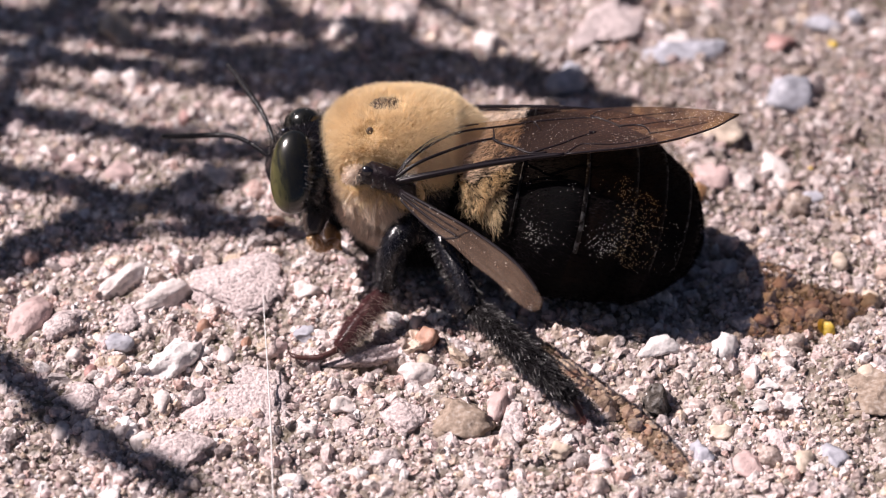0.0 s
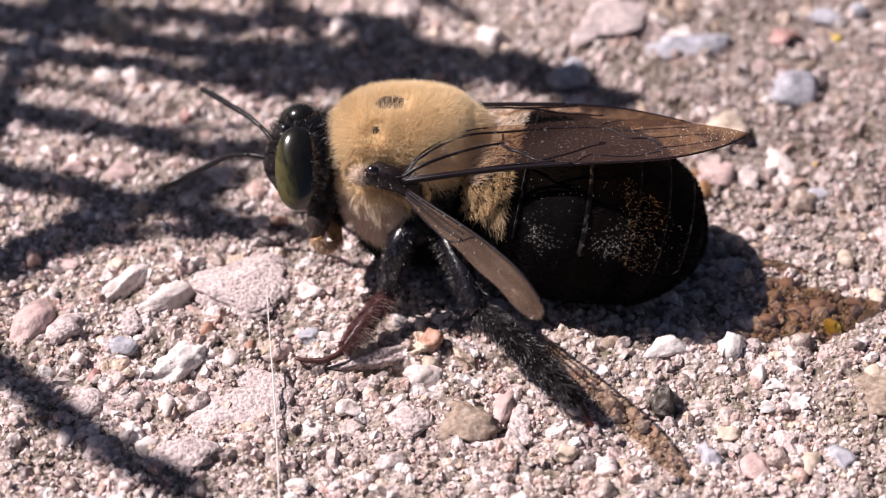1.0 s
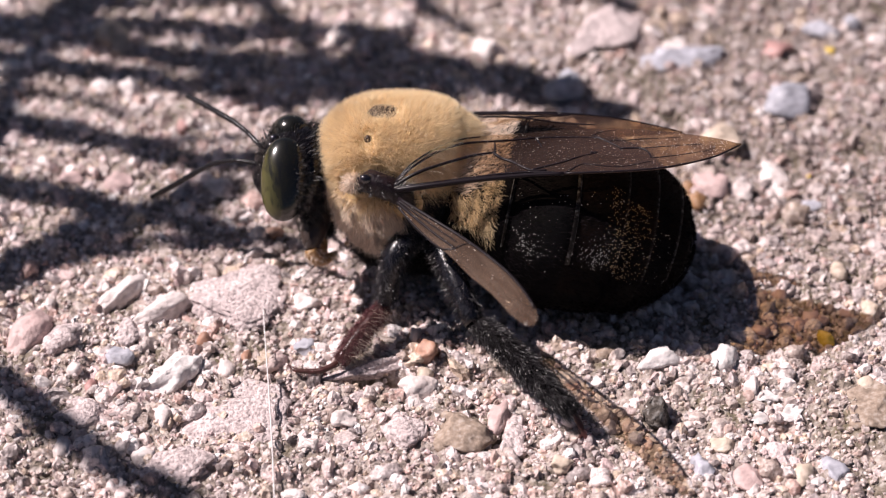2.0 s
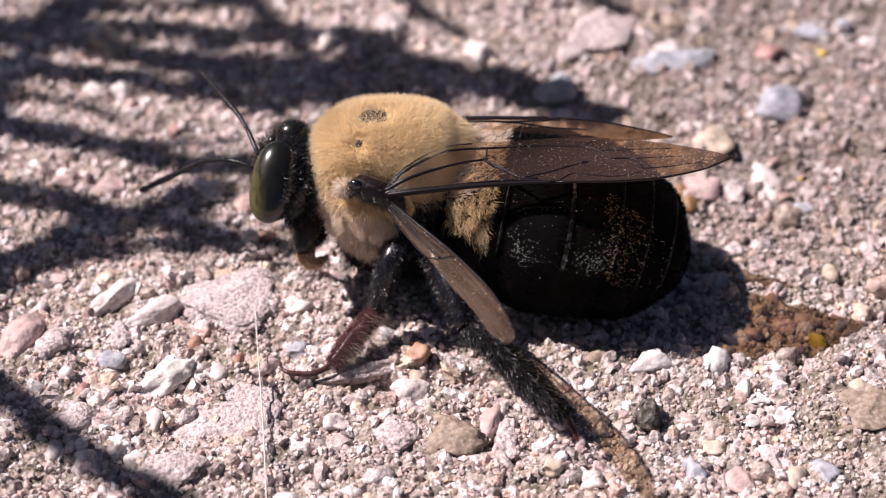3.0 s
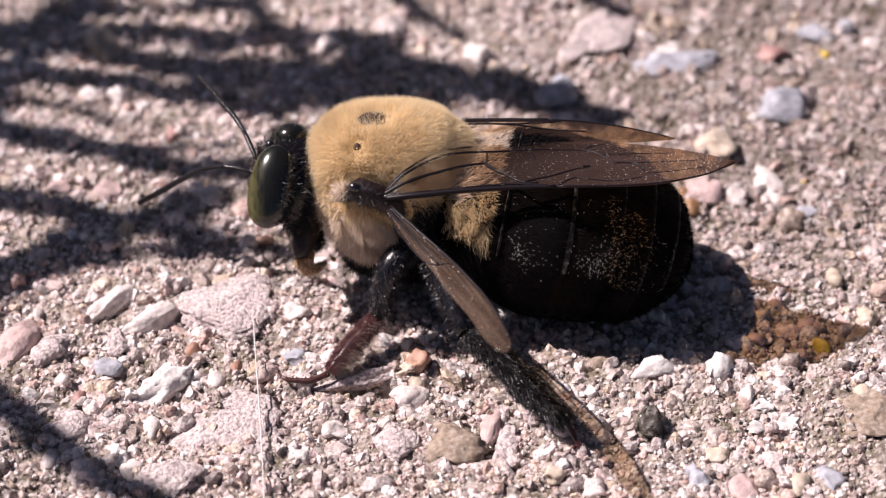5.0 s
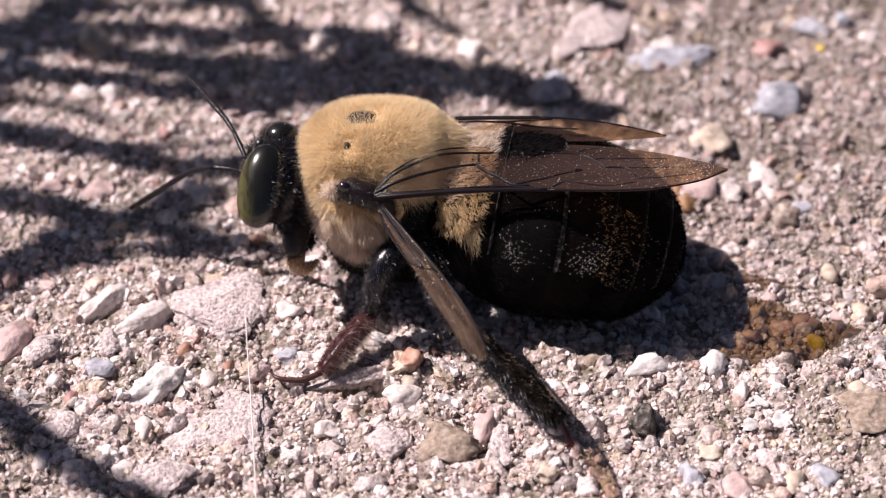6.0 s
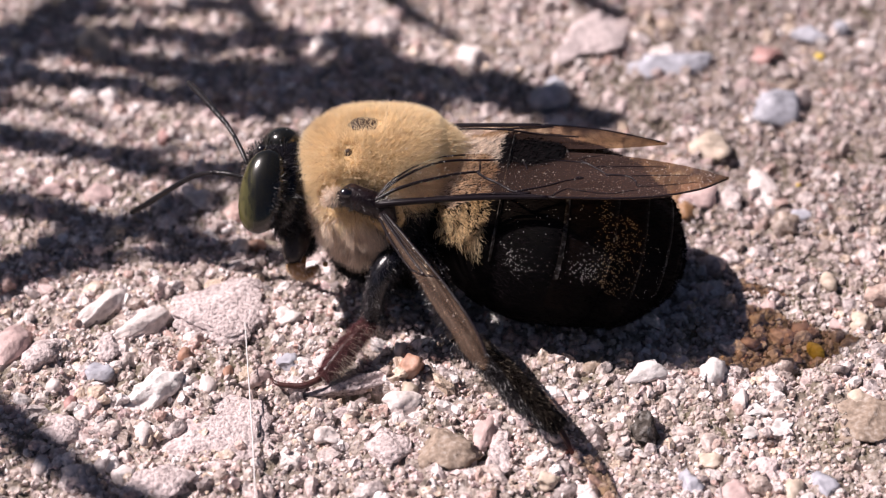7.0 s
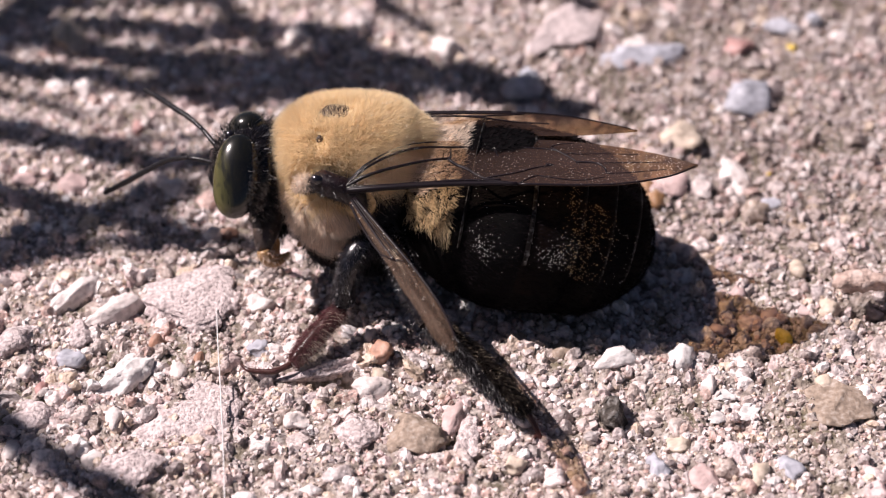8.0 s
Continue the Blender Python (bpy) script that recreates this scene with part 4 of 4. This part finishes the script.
# wings: thin membranes with raised veins
class Blade:
    """A wing between a leading and a trailing edge; s runs to the tip, t across."""

    def __init__(self, lead, trail, camber=0.12, n=72, m=40, pleat=0.03):
        self.lead, self.trail, self.n, self.m, self.camber, self.pleat = smooth_line(lead, n), smooth_line(trail, n), n, m, camber, pleat

    def at(self, s, t):
        k = np.clip(np.asarray(s, float) * (self.n - 1), 0, self.n - 1.001)
        i = k.astype(int)
        f = (k - i)[:, None]
        a = self.lead[i] * (1 - f) + self.lead[i + 1] * f
        b = self.trail[i] * (1 - f) + self.trail[i + 1] * f
        t = np.asarray(t, float)[:, None]
        up = self.camber * np.sin(np.pi * t) + 0.05 * np.sin(9 * t + 14 * np.asarray(s)[:, None]) * np.sin(np.pi * t)
        run = np.asarray(s, float)[:, None]
        up = up + self.pleat * np.sin(34 * t + 3 * np.sin(5 * run) + 2 * run) * (0.5 + 0.5 * np.sin(11 * run + 9 * t)) * np.sin(np.pi * np.clip(t, 0, 1)) ** 0.5
        return a * (1 - t) + b * t + up * np.array([0, -0.4, 0.9])

    def geo(self, thick=0.02):
        s, t = np.meshgrid(np.linspace(0, 1, self.n), np.linspace(0, 1, self.m), indexing="ij")
        v = self.at(s.ravel(), t.ravel())
        f = []
        for i in range(self.n - 1):
            for j in range(self.m - 1):
                a = i * self.m + j
                f.append((a, a + 1, a + self.m + 1, a + self.m))
        k = len(v)
        rim = [(i * self.m) for i in range(self.n)] + [(self.n - 1) * self.m + j for j in range(1, self.m)]
        rim += [i * self.m + self.m - 1 for i in range(self.n - 2, -1, -1)] + [j for j in range(self.m - 2, 0, -1)]
        both = f + [tuple(q + k for q in g[::-1]) for g in f]
        both += [(a, a + k, b + k, b) for a, b in zip(rim, rim[1:] + rim[:1])]
        return np.vstack([v, v - np.array([0, -0.4, 0.9]) * thick]), both

    def veins(self, wing, lines):
        for radius, pts in lines:
            q = smooth_line(pts, 26)
            w = self.at(np.clip(q[:, 0], 0, 1), np.clip(q[:, 1], 0, 1))
            taper = np.linspace(1, 0.6, len(w))
            part("vein", Tube(np.column_stack([w, radius * taper]), rings=26, seg=6).geo(), VEIN, wing)


FORE_VEINS = [(0.159, [(0, 0.02), (0.2, 0.02), (0.34, 0.02), (0.46, 0.02)]), (0.083, [(0.02, 0.16), (0.12, 0.1), (0.22, 0.07), (0.36, 0.09), (0.44, 0.05)]),
              (0.059, [(0.46, 0.02), (0.6, 0.02), (0.8, 0.03), (0.93, 0.04), (0.99, 0.2)]),
              (0.095, [(0.01, 0.6), (0.06, 0.55), (0.146, 0.51), (0.234, 0.49), (0.318, 0.57)]),
              (0.083, [(0.318, 0.58), (0.326, 0.46), (0.36, 0.27), (0.389, 0.12), (0.423, 0.1)]),
              (0.059, [(0.389, 0.12), (0.448, 0.22), (0.506, 0.36), (0.54, 0.42)]),
              (0.074, [(0.02, 0.82), (0.1, 0.84), (0.18, 0.86), (0.26, 0.86), (0.326, 0.84), (0.41, 0.84)]), (0.059, [(0.41, 0.84), (0.415, 0.74), (0.42, 0.62)]),
              (0.050, [(0.41, 0.84), (0.47, 0.8), (0.545, 0.75), (0.577, 0.63), (0.603, 0.5)]),
              (0.059, [(0.02, 0.97), (0.15, 0.97), (0.3, 0.97)]), (0.050, [(0.322, 0.58), (0.324, 0.7), (0.326, 0.84)]),
              (0.045, [(0.54, 0.82), (0.577, 0.64), (0.598, 0.53), (0.603, 0.46)]), (0.041, [(0.577, 0.66), (0.592, 0.69), (0.607, 0.68)]),
              (0.059, [(0.603, 0.5), (0.653, 0.49), (0.674, 0.4), (0.682, 0.28)]), (0.041, [(0.46, 0.02), (0.502, 0.18), (0.531, 0.16), (0.6, 0.12), (0.68, 0.2)]),
              (0.091, [(0.527, 0.42), (0.535, 0.43), (0.544, 0.43)]), (0.033, [(0.54, 0.82), (0.56, 0.9), (0.6, 0.96)]),
              (0.029, [(0.682, 0.28), (0.76, 0.3), (0.86, 0.36)]), (0.029, [(0.653, 0.49), (0.73, 0.56), (0.83, 0.66)]), (0.029, [(0.607, 0.68), (0.68, 0.76), (0.76, 0.86)])]
WING_AT = (-2.40, -5.32, 7.50)
fore = Blade([(-2.45, -5.41, 7.50), (-1.14, -5.57, 7.80), (0.93, -5.62, 8.10), (3.51, -5.71, 8.40), (6.07, -5.94, 8.65), (8.37, -6.05, 8.80), (10.17, -5.93, 8.90), (12.02, -5.36, 8.95), (13.43, -4.52, 8.95)],
             [(-2.56, -5.20, 7.60), (-1.54, -4.5, 8.48), (0.42, -3.08, 8.62), (3.35, -2.26, 8.25), (6.03, -1.86, 8.15), (8.42, -2.01, 8.20), (10.75, -2.67, 8.40), (12.52, -3.66, 8.75), (13.47, -4.39, 8.95)])
forewing_near = part("forewing", fore.geo(), WING, bee, "smoky amber forewing with dark veins", at=WING_AT)
fore.veins(forewing_near, FORE_VEINS)
p = fore.at(rng.uniform(0.02, 0.95, 1200) ** 1.5, rng.uniform(0.02, 0.98, 1200))
part("dust", specks(p + np.array([0, -0.02, 0.05]), 0.015), DUST, forewing_near, "pale pollen dust", kind="stuff")
FAR_WING_AT = (-1.8, 1.3, 6.9)
far = Blade([(-0.11, 0.64, 7.30), (1.26, 0.46, 7.60), (3.70, 0.23, 7.80), (5.87, 0.05, 7.90), (8.01, -0.31, 7.90), (9.62, -0.68, 7.80), (11.07, -1.17, 7.70)],
            [(-0.24, -0.27, 7.50), (1.24, -0.68, 7.80), (3.39, -1.12, 8.00), (5.26, -1.57, 7.80), (7.66, -1.77, 7.85), (9.55, -1.57, 7.80), (11.09, -1.26, 7.70)])
forewing_far = part("forewing", far.geo(), WING, bee, "smoky amber forewing with dark veins", at=FAR_WING_AT)
far.veins(forewing_far, [(0.12, [(0, 0.03), (0.2, 0.03), (0.45, 0.03)]), (0.08, [(0, 0.2), (0.2, 0.14), (0.5, 0.1)]), (0.05, [(0.45, 0.03), (0.7, 0.03), (0.97, 0.1)]),
                         (0.06, [(0, 0.5), (0.3, 0.5), (0.6, 0.5)]), (0.05, [(0.3, 0.5), (0.4, 0.3), (0.5, 0.12)])])
HIND_AT = (-2.13, -5.82, 7.10)
hind = Blade([(-2.19, -5.70, 7.30), (-1.00, -7.36, 7.45), (0.15, -8.91, 7.55), (1.15, -10.45, 7.70), (2.23, -12.30, 7.80), (2.92, -14.05, 7.90), (3.19, -15.35, 7.95), (3.05, -15.93, 8.00)],
             [(-2.36, -5.97, 7.15), (-1.77, -7.38, 7.20), (-1.01, -8.93, 7.30), (-0.25, -10.14, 7.40), (0.54, -11.77, 7.50), (1.41, -13.29, 7.60), (2.06, -14.82, 7.75), (2.59, -15.68, 7.90), (2.89, -15.91, 7.95)], camber=0.08)
hindwing = part("hindwing", hind.geo(), WING_HIND, bee, "narrow grey brown hindwing hanging out", at=HIND_AT)
hind.veins(hindwing, [(0.10, [(0, 0.03), (0.2, 0.03), (0.5, 0.03), (0.8, 0.03)]), (0.09, [(0, 0.6), (0.15, 0.6), (0.36, 0.6)]), (0.06, [(0, 0.3), (0.15, 0.32), (0.34, 0.36)]), (0.07, [(0.02, 0.97), (0.15, 0.97), (0.33, 0.97)]),
                          (0.05, [(0.33, 0.97), (0.36, 0.7), (0.37, 0.4), (0.38, 0.1)])])
v, f = ico(1)
part("root_lobe", (v * (0.2, 0.2, 0.3) + np.array((-1.59, -7.25, 7.10)), f), WING_HIND, hindwing, "small clear lobe at the root")
p = hind.at(rng.uniform(0.02, 0.95, 60) ** 1.7, rng.uniform(0.0, 1.0, 60))
part("dust", specks(p + np.array([0, -0.04, 0.04]), 0.026), DUST, hindwing, "pale pollen dust", kind="stuff")

# ---- small things on the ground ----
thread_line = [(*(-8.87, -5.31, 0.35), 0.028), (*(-8.56, -8.04, 0.50), 0.03), (*(-8.18, -11.20, 0.60), 0.032), (*(-7.79, -14.72, 0.50), 0.034), (*(-7.50, -17.70, 0.40), 0.034), (*(-7.31, -19.90, 0.30), 0.03)]
tagged(part("thread", Tube(thread_line, rings=30, seg=6).geo(), SILK, label="fine white thread lying on the concrete", at=thread_line[0][:3]), category="thread")
BARK = material("weathered bark", (0.46, 0.34, 0.29), rough=0.8, spec=0.25, grain=0.7, grain_scale=1.6, bump=0.25, bump_scale=2.5, stain=(0.12, 0.06, 0.035), stain_scale=0.5)
twig_line = [(*(20.57, -4.9, 1.2), 0.1), (*(20.79, -4.9, 1.35), 0.36), (*(21.74, -4.85, 1.5), 0.5), (*(22.93, -5.0, 1.6), 0.46), (*(24.27, -5.05, 1.7), 0.56), (*(26.25, -4.8, 1.6), 0.46), (*(27.67, -4.6, 0.4), 0.1)]
tagged(part("twig", Tube(twig_line, rings=34, seg=16, lumps=0.28).geo(), BARK, label="short weathered pinkish brown twig lying on concrete", at=twig_line[3][:3]), category="twig")
# ---- a dry weed standing in the sun beside the place: its stems and leaves throw the shadows ----
weed = thing("dry_weed", (-95, 55, 0.0), "dry leafy weed growing beside the concrete", "weed")


def over(q, h):
    """The point at height h in the sun's line to the ground point q."""
    return tuple(np.array(q) + np.array(SUN / SUN.z) * h)


def stem(points, radius, h, root=True):
    """A stem whose shade falls along the ground points, arching down to the weed's foot."""
    h, radius = 1.6 * h, 0.98 * radius
    line = [over(q, h * (1 + 0.05 * k)) for k, q in enumerate(points)]
    first, second = np.array(line[0]), np.array(line[1])
    out = (first - second) / np.linalg.norm(first - second)
    far_off = first + out * 28
    foot = [(-95 + 4 * math.sin(7 * radius * h), 55 + 5 * math.cos(9 * radius * h), 0.0)] if root else []
    rows = [(*q, radius * 1.2) for q in foot] + [(*far_off, radius)] + [(*q, radius) for q in line]
    part("stem", Tube(rows, rings=40, seg=8, lumps=0.1).geo(), STRAW, weed)


def leaf(center, a, b, turn, h):
    """A small thick leaf whose shade falls about the ground point."""
    v, f = ico(2)
    v = v * (a, b, 0.25)
    v[:, 2] += 0.04 * v[:, 0] ** 2
    v += 0.18 * np.array([noise.noise_vector(Vector(q * 0.9)) for q in v])
    v = (np.array(Euler((0.3, -0.2, radians(turn))).to_matrix()) @ v.T).T
    part("leaf", (v + np.array(over(center, 1.6 * h)), f), STRAW, weed)


stem([(-26.14, 11.03, 0.00), (-18.40, 8.67, 0.00), (-13.67, 7.07, 0.00), (-9.42, 6.48, 0.00)], 1.0, 42)
stem([(-22.15, 9.33, 0.00), (-16.30, 8.97, 0.00), (-10.78, 8.67, 0.00)], 0.4, 40)
stem([(-25.10, 5.36, 0.00), (-19.50, 3.61, 0.00), (-14.34, 2.08, 0.00), (-11.94, 1.17, 0.00), (-10.28, 0.31, 0.00)], 1.0, 41)
stem([(-23.50, -3.42, 0.00), (-20.53, -1.06, 0.00), (-16.90, 1.62, 0.00), (-13.87, 3.14, 0.00), (-11.64, 4.41, 0.00)], 1.4, 42)
stem([(-27.20, 16.84, 0.00), (-20.16, 14.89, 0.00), (-14.34, 13.90, 0.00), (-8.23, 11.92, 0.00)], 1.0, 43)
stem([(-26.64, 13.79, 0.00), (-21.43, 12.72, 0.00), (-17.45, 10.87, 0.00)], 0.35, 40)
stem([(-22.54, -8.68, 0.00), (-19.47, -11.15, 0.00), (-17.32, -13.34, 0.00), (-14.74, -15.46, 0.00), (-10.98, -17.83, 0.00)], 0.9, 36)
stem([(-3.19, 24.88, 0.00), (-0.79, 20.90, 0.00), (1.02, 19.31, 0.00)], 0.6, 46)
stem([(7.71, 25.51, 0.00), (9.25, 22.71, 0.00), (10.82, 21.32, 0.00)], 0.65, 46)
stem([(-23.74, 19.42, 0.00), (-16.24, 16.84, 0.00), (-9.74, 15.99, 0.00), (-5.22, 14.89, 0.00), (0.51, 13.79, 0.00), (6.76, 12.45, 0.00)], 1.15, 45)
stem([(-23.38, 17.12, 0.00), (-21.03, 21.20, 0.00), (-18.89, 25.51, 0.00)], 0.7, 45)
stem([(-12.07, 25.51, 0.00), (-10.04, 20.60, 0.00), (-7.21, 16.56, 0.00)], 0.6, 45)
leaf((-3.66, 16.27, 0.00), 2.0, 3.2, 20, 45)
leaf((-6.18, 15.16, 0.00), 3.0, 1.7, 10, 45)
leaf((-8.92, 12.98, 0.00), 3.0, 1.5, 10, 45)
leaf((-0.76, 15.16, 0.00), 3.2, 1.8, -15, 45)
leaf((3.04, 14.34, 0.00), 3.0, 1.6, -10, 45)
leaf((5.83, 12.72, 0.00), 2.4, 1.5, -20, 45)
leaf((-2.95, 12.98, 0.00), 3.6, 2.2, 0, 45)
leaf((-24.0, 19.4, 0.00), 2.8, 2.0, 0, 45)
leaf((-21.53, 22.41, 0.00), 2.4, 1.6, 20, 45)
leaf((7.95, 11.39, 0.00), 2.2, 1.6, 0, 45)
leaf((-14.60, 16.56, 0.00), 2.6, 1.2, 5, 45)
leaf((-5.6, 18.6, 0.00), 2.0, 1.0, -10, 45)
leaf((-11.26, 14.89, 0.00), 3.0, 1.0, -8, 45)
leaf((-18.50, 14.34, 0.00), 2.6, 0.8, -8, 44)
leaf((-15.90, 19.72, 0.00), 2.6, 0.9, -12, 46)
leaf((-12.19, 18.55, 0.00), 2.2, 1.0, 8, 46)
leaf((-9.31, 19.42, 0.00), 2.4, 1.2, -20, 46)
leaf((-18.5, 19.6, 0.00), 2.4, 0.9, -10, 46)
leaf((-12.4, 0.0, 0.00), 2.4, 0.7, -4, 41)
leaf((-16.8, -0.4, 0.00), 2.0, 0.7, 20, 41)
leaf((-8.6, 0.2, 0.00), 2.2, 0.8, 4, 41)
leaf((-17.6, -13.4, 0.00), 1.5, 0.9, -40, 36)
leaf((-17.82, 22.10, 0.00), 2.0, 0.8, 10, 46)
leaf((-13.51, 22.41, 0.00), 2.2, 0.9, -5, 46)


# ---- what moves ----
VIEW = Vector((0, -0.766, 0.643))


def moved(ob, dx, dz, turns=(), dy=0.0):
    """The pose of a part of the bee: its place with a shift in millimetres, and turns about axes in degrees."""
    at = Vector(PLACE[ob.name] - PLACE[ob.parent.name]) * MM + Vector((dx, dy, dz)) * MM
    m = Matrix.Translation(at)
    for axis, deg in turns:
        m = m @ Matrix.Rotation(radians(deg), 4, axis)
    return m


def motions():
    body = [(0.0, 0.14, -0.22), (0.5, 0.09, -0.03), (1.0, 0.22, -0.1), (1.5, 0.14, 0.14), (3.0, 0.02, 0.0), (3.5, 0, 0), (4.0, -0.04, -0.02),
            (4.5, 0.05, 0.1), (6.0, -0.03, 0.05), (6.5, -0.02, 0.02), (7.0, -0.02, 0.02), (7.5, 0.0, 0.05), (8.0, 0.05, 0.03)]
    walk(thorax, [(t, moved(thorax, x, z)) for t, x, z in body])
    walk(forewing_far, [(t, moved(forewing_far, x, z)) for t, x, z in body])
    at = {t: (x, z) for t, x, z in body}
    lift = {0.0: 5.1, 0.5: 2.4, 1.0: 1.5, 1.5: 1.8, 6.0: -2.2, 6.5: -2.3, 7.0: -2.2, 7.5: -2.2, 8.0: -2.4}
    walk(forewing_near, [(t, moved(forewing_near, *at[t], [(VIEW, lift.get(t, 0.0))])) for t in at])
    along = (Vector(PLACE[hindwing.name]) - Vector((3.1, -15.7, 8.0))).normalized()
    swing = {0.0: (8.0, -12), 0.5: (6.0, -8), 1.0: (4.8, -6), 1.5: (8.3, -12), 6.0: (-7.2, 20), 6.5: (-7.2, 20), 7.0: (-7.2, 20), 7.5: (-7.2, 20), 8.0: (-7.0, 20)}
    walk(hindwing, [(t, moved(hindwing, *at[t], [(VIEW, swing.get(t, (0, 0))[0]), (along, swing.get(t, (0, 0))[1])])) for t in at])
    walk(abdomen, [(0.0, moved(abdomen, 0.22, 0.1)), (0.5, moved(abdomen, 0, 0.06)), (1.0, moved(abdomen, 0.14, 0)), (1.5, moved(abdomen, -0.2, 0.25)),
                   (3.0, moved(abdomen, 0, 0)), (4.0, moved(abdomen, -0.05, 0)), (4.5, moved(abdomen, 0.03, 0.14)), (6.0, moved(abdomen, -0.02, 0.1)),
                   (8.0, moved(abdomen, -0.02, 0.08))])
    nod = [(0.0, 0.36, -0.13, 6, 4), (0.5, 0.32, -0.23, 6, 6), (1.0, 0.12, 0.23, 3, 14), (1.5, -0.31, 0.3, 3, 14), (3.0, 0, 0, 0, 0), (3.5, 0, 0, 0, 0),
           (4.0, -0.05, -0.02, 0, 0), (4.5, 0.06, 0.06, 0, 0), (6.0, -0.04, 0, 0, 0), (7.0, 0, 0, 0, 0), (7.5, 0.02, 0.08, 0, 2), (8.0, -0.08, 0.28, 0, 8)]
    walk(head, [(t, moved(head, x, z, [(VIEW, a), (Vector((0, 0, 1)), y)])) for t, x, z, a, y in nod])
    base = [(0.0, 0.4, -0.7), (0.5, 0.34, -0.58), (1.0, 0.5, -0.5), (1.5, 0.23, -0.26), (3.0, 0, 0), (3.5, 0, 0), (4.0, -0.05, 0), (4.5, 0.06, 0.05),
            (6.0, -0.04, 0), (6.5, 0, 0), (7.0, 0, 0), (7.5, 0.06, 0.03), (8.0, 0.15, 0)]
    near_turn = {0.0: -22.6, 0.5: -29.7, 1.0: 2.3, 1.5: 5.4, 4.5: 1.5, 6.0: 6.0, 6.5: 6.4, 7.0: 6.0, 7.5: 4.0, 8.0: 2.3}
    far_turn = {0.0: -4.5, 0.5: 10.5, 1.0: 16.6, 1.5: 24.3, 6.0: 1.0, 6.5: 1.5, 7.0: 1.5, 7.5: 3.0, 8.0: 15.0}
    walk(antenna_near, [(t, moved(antenna_near, x, z, [(VIEW, near_turn.get(t, 0.0))])) for t, x, z in base])
    walk(antenna_far, [(t, moved(antenna_far, x, z, [(VIEW, far_turn.get(t, 0.0))])) for t, x, z in base])
    brush = [(0.0, 0.1, 0.1, 0), (0.4, 0.1, 0.1, 0), (0.5, 0.15, 2.8, -60, -3.0), (0.6, 0.3, 2.3, -36, -2.2), (0.7, 0.1, 0.3, -8, -0.2), (0.8, 0.1, 0.1, 0), (3.0, 0, 0, 0), (8.0, 0, 0, 0)]
    walk(leg_front, [(t, moved(leg_front, x, z, [(VIEW, a)], dy[0] if dy else 0.0)) for t, x, z, a, *dy in brush])
    walk(leg_mid, [(t, moved(leg_mid, 0, 0, [(VIEW, a)])) for t, a in ((0.0, 2.3), (1.5, 2.3), (3.0, 0.4), (3.5, 0), (4.5, -0.3), (8.0, -0.5))])


motions()
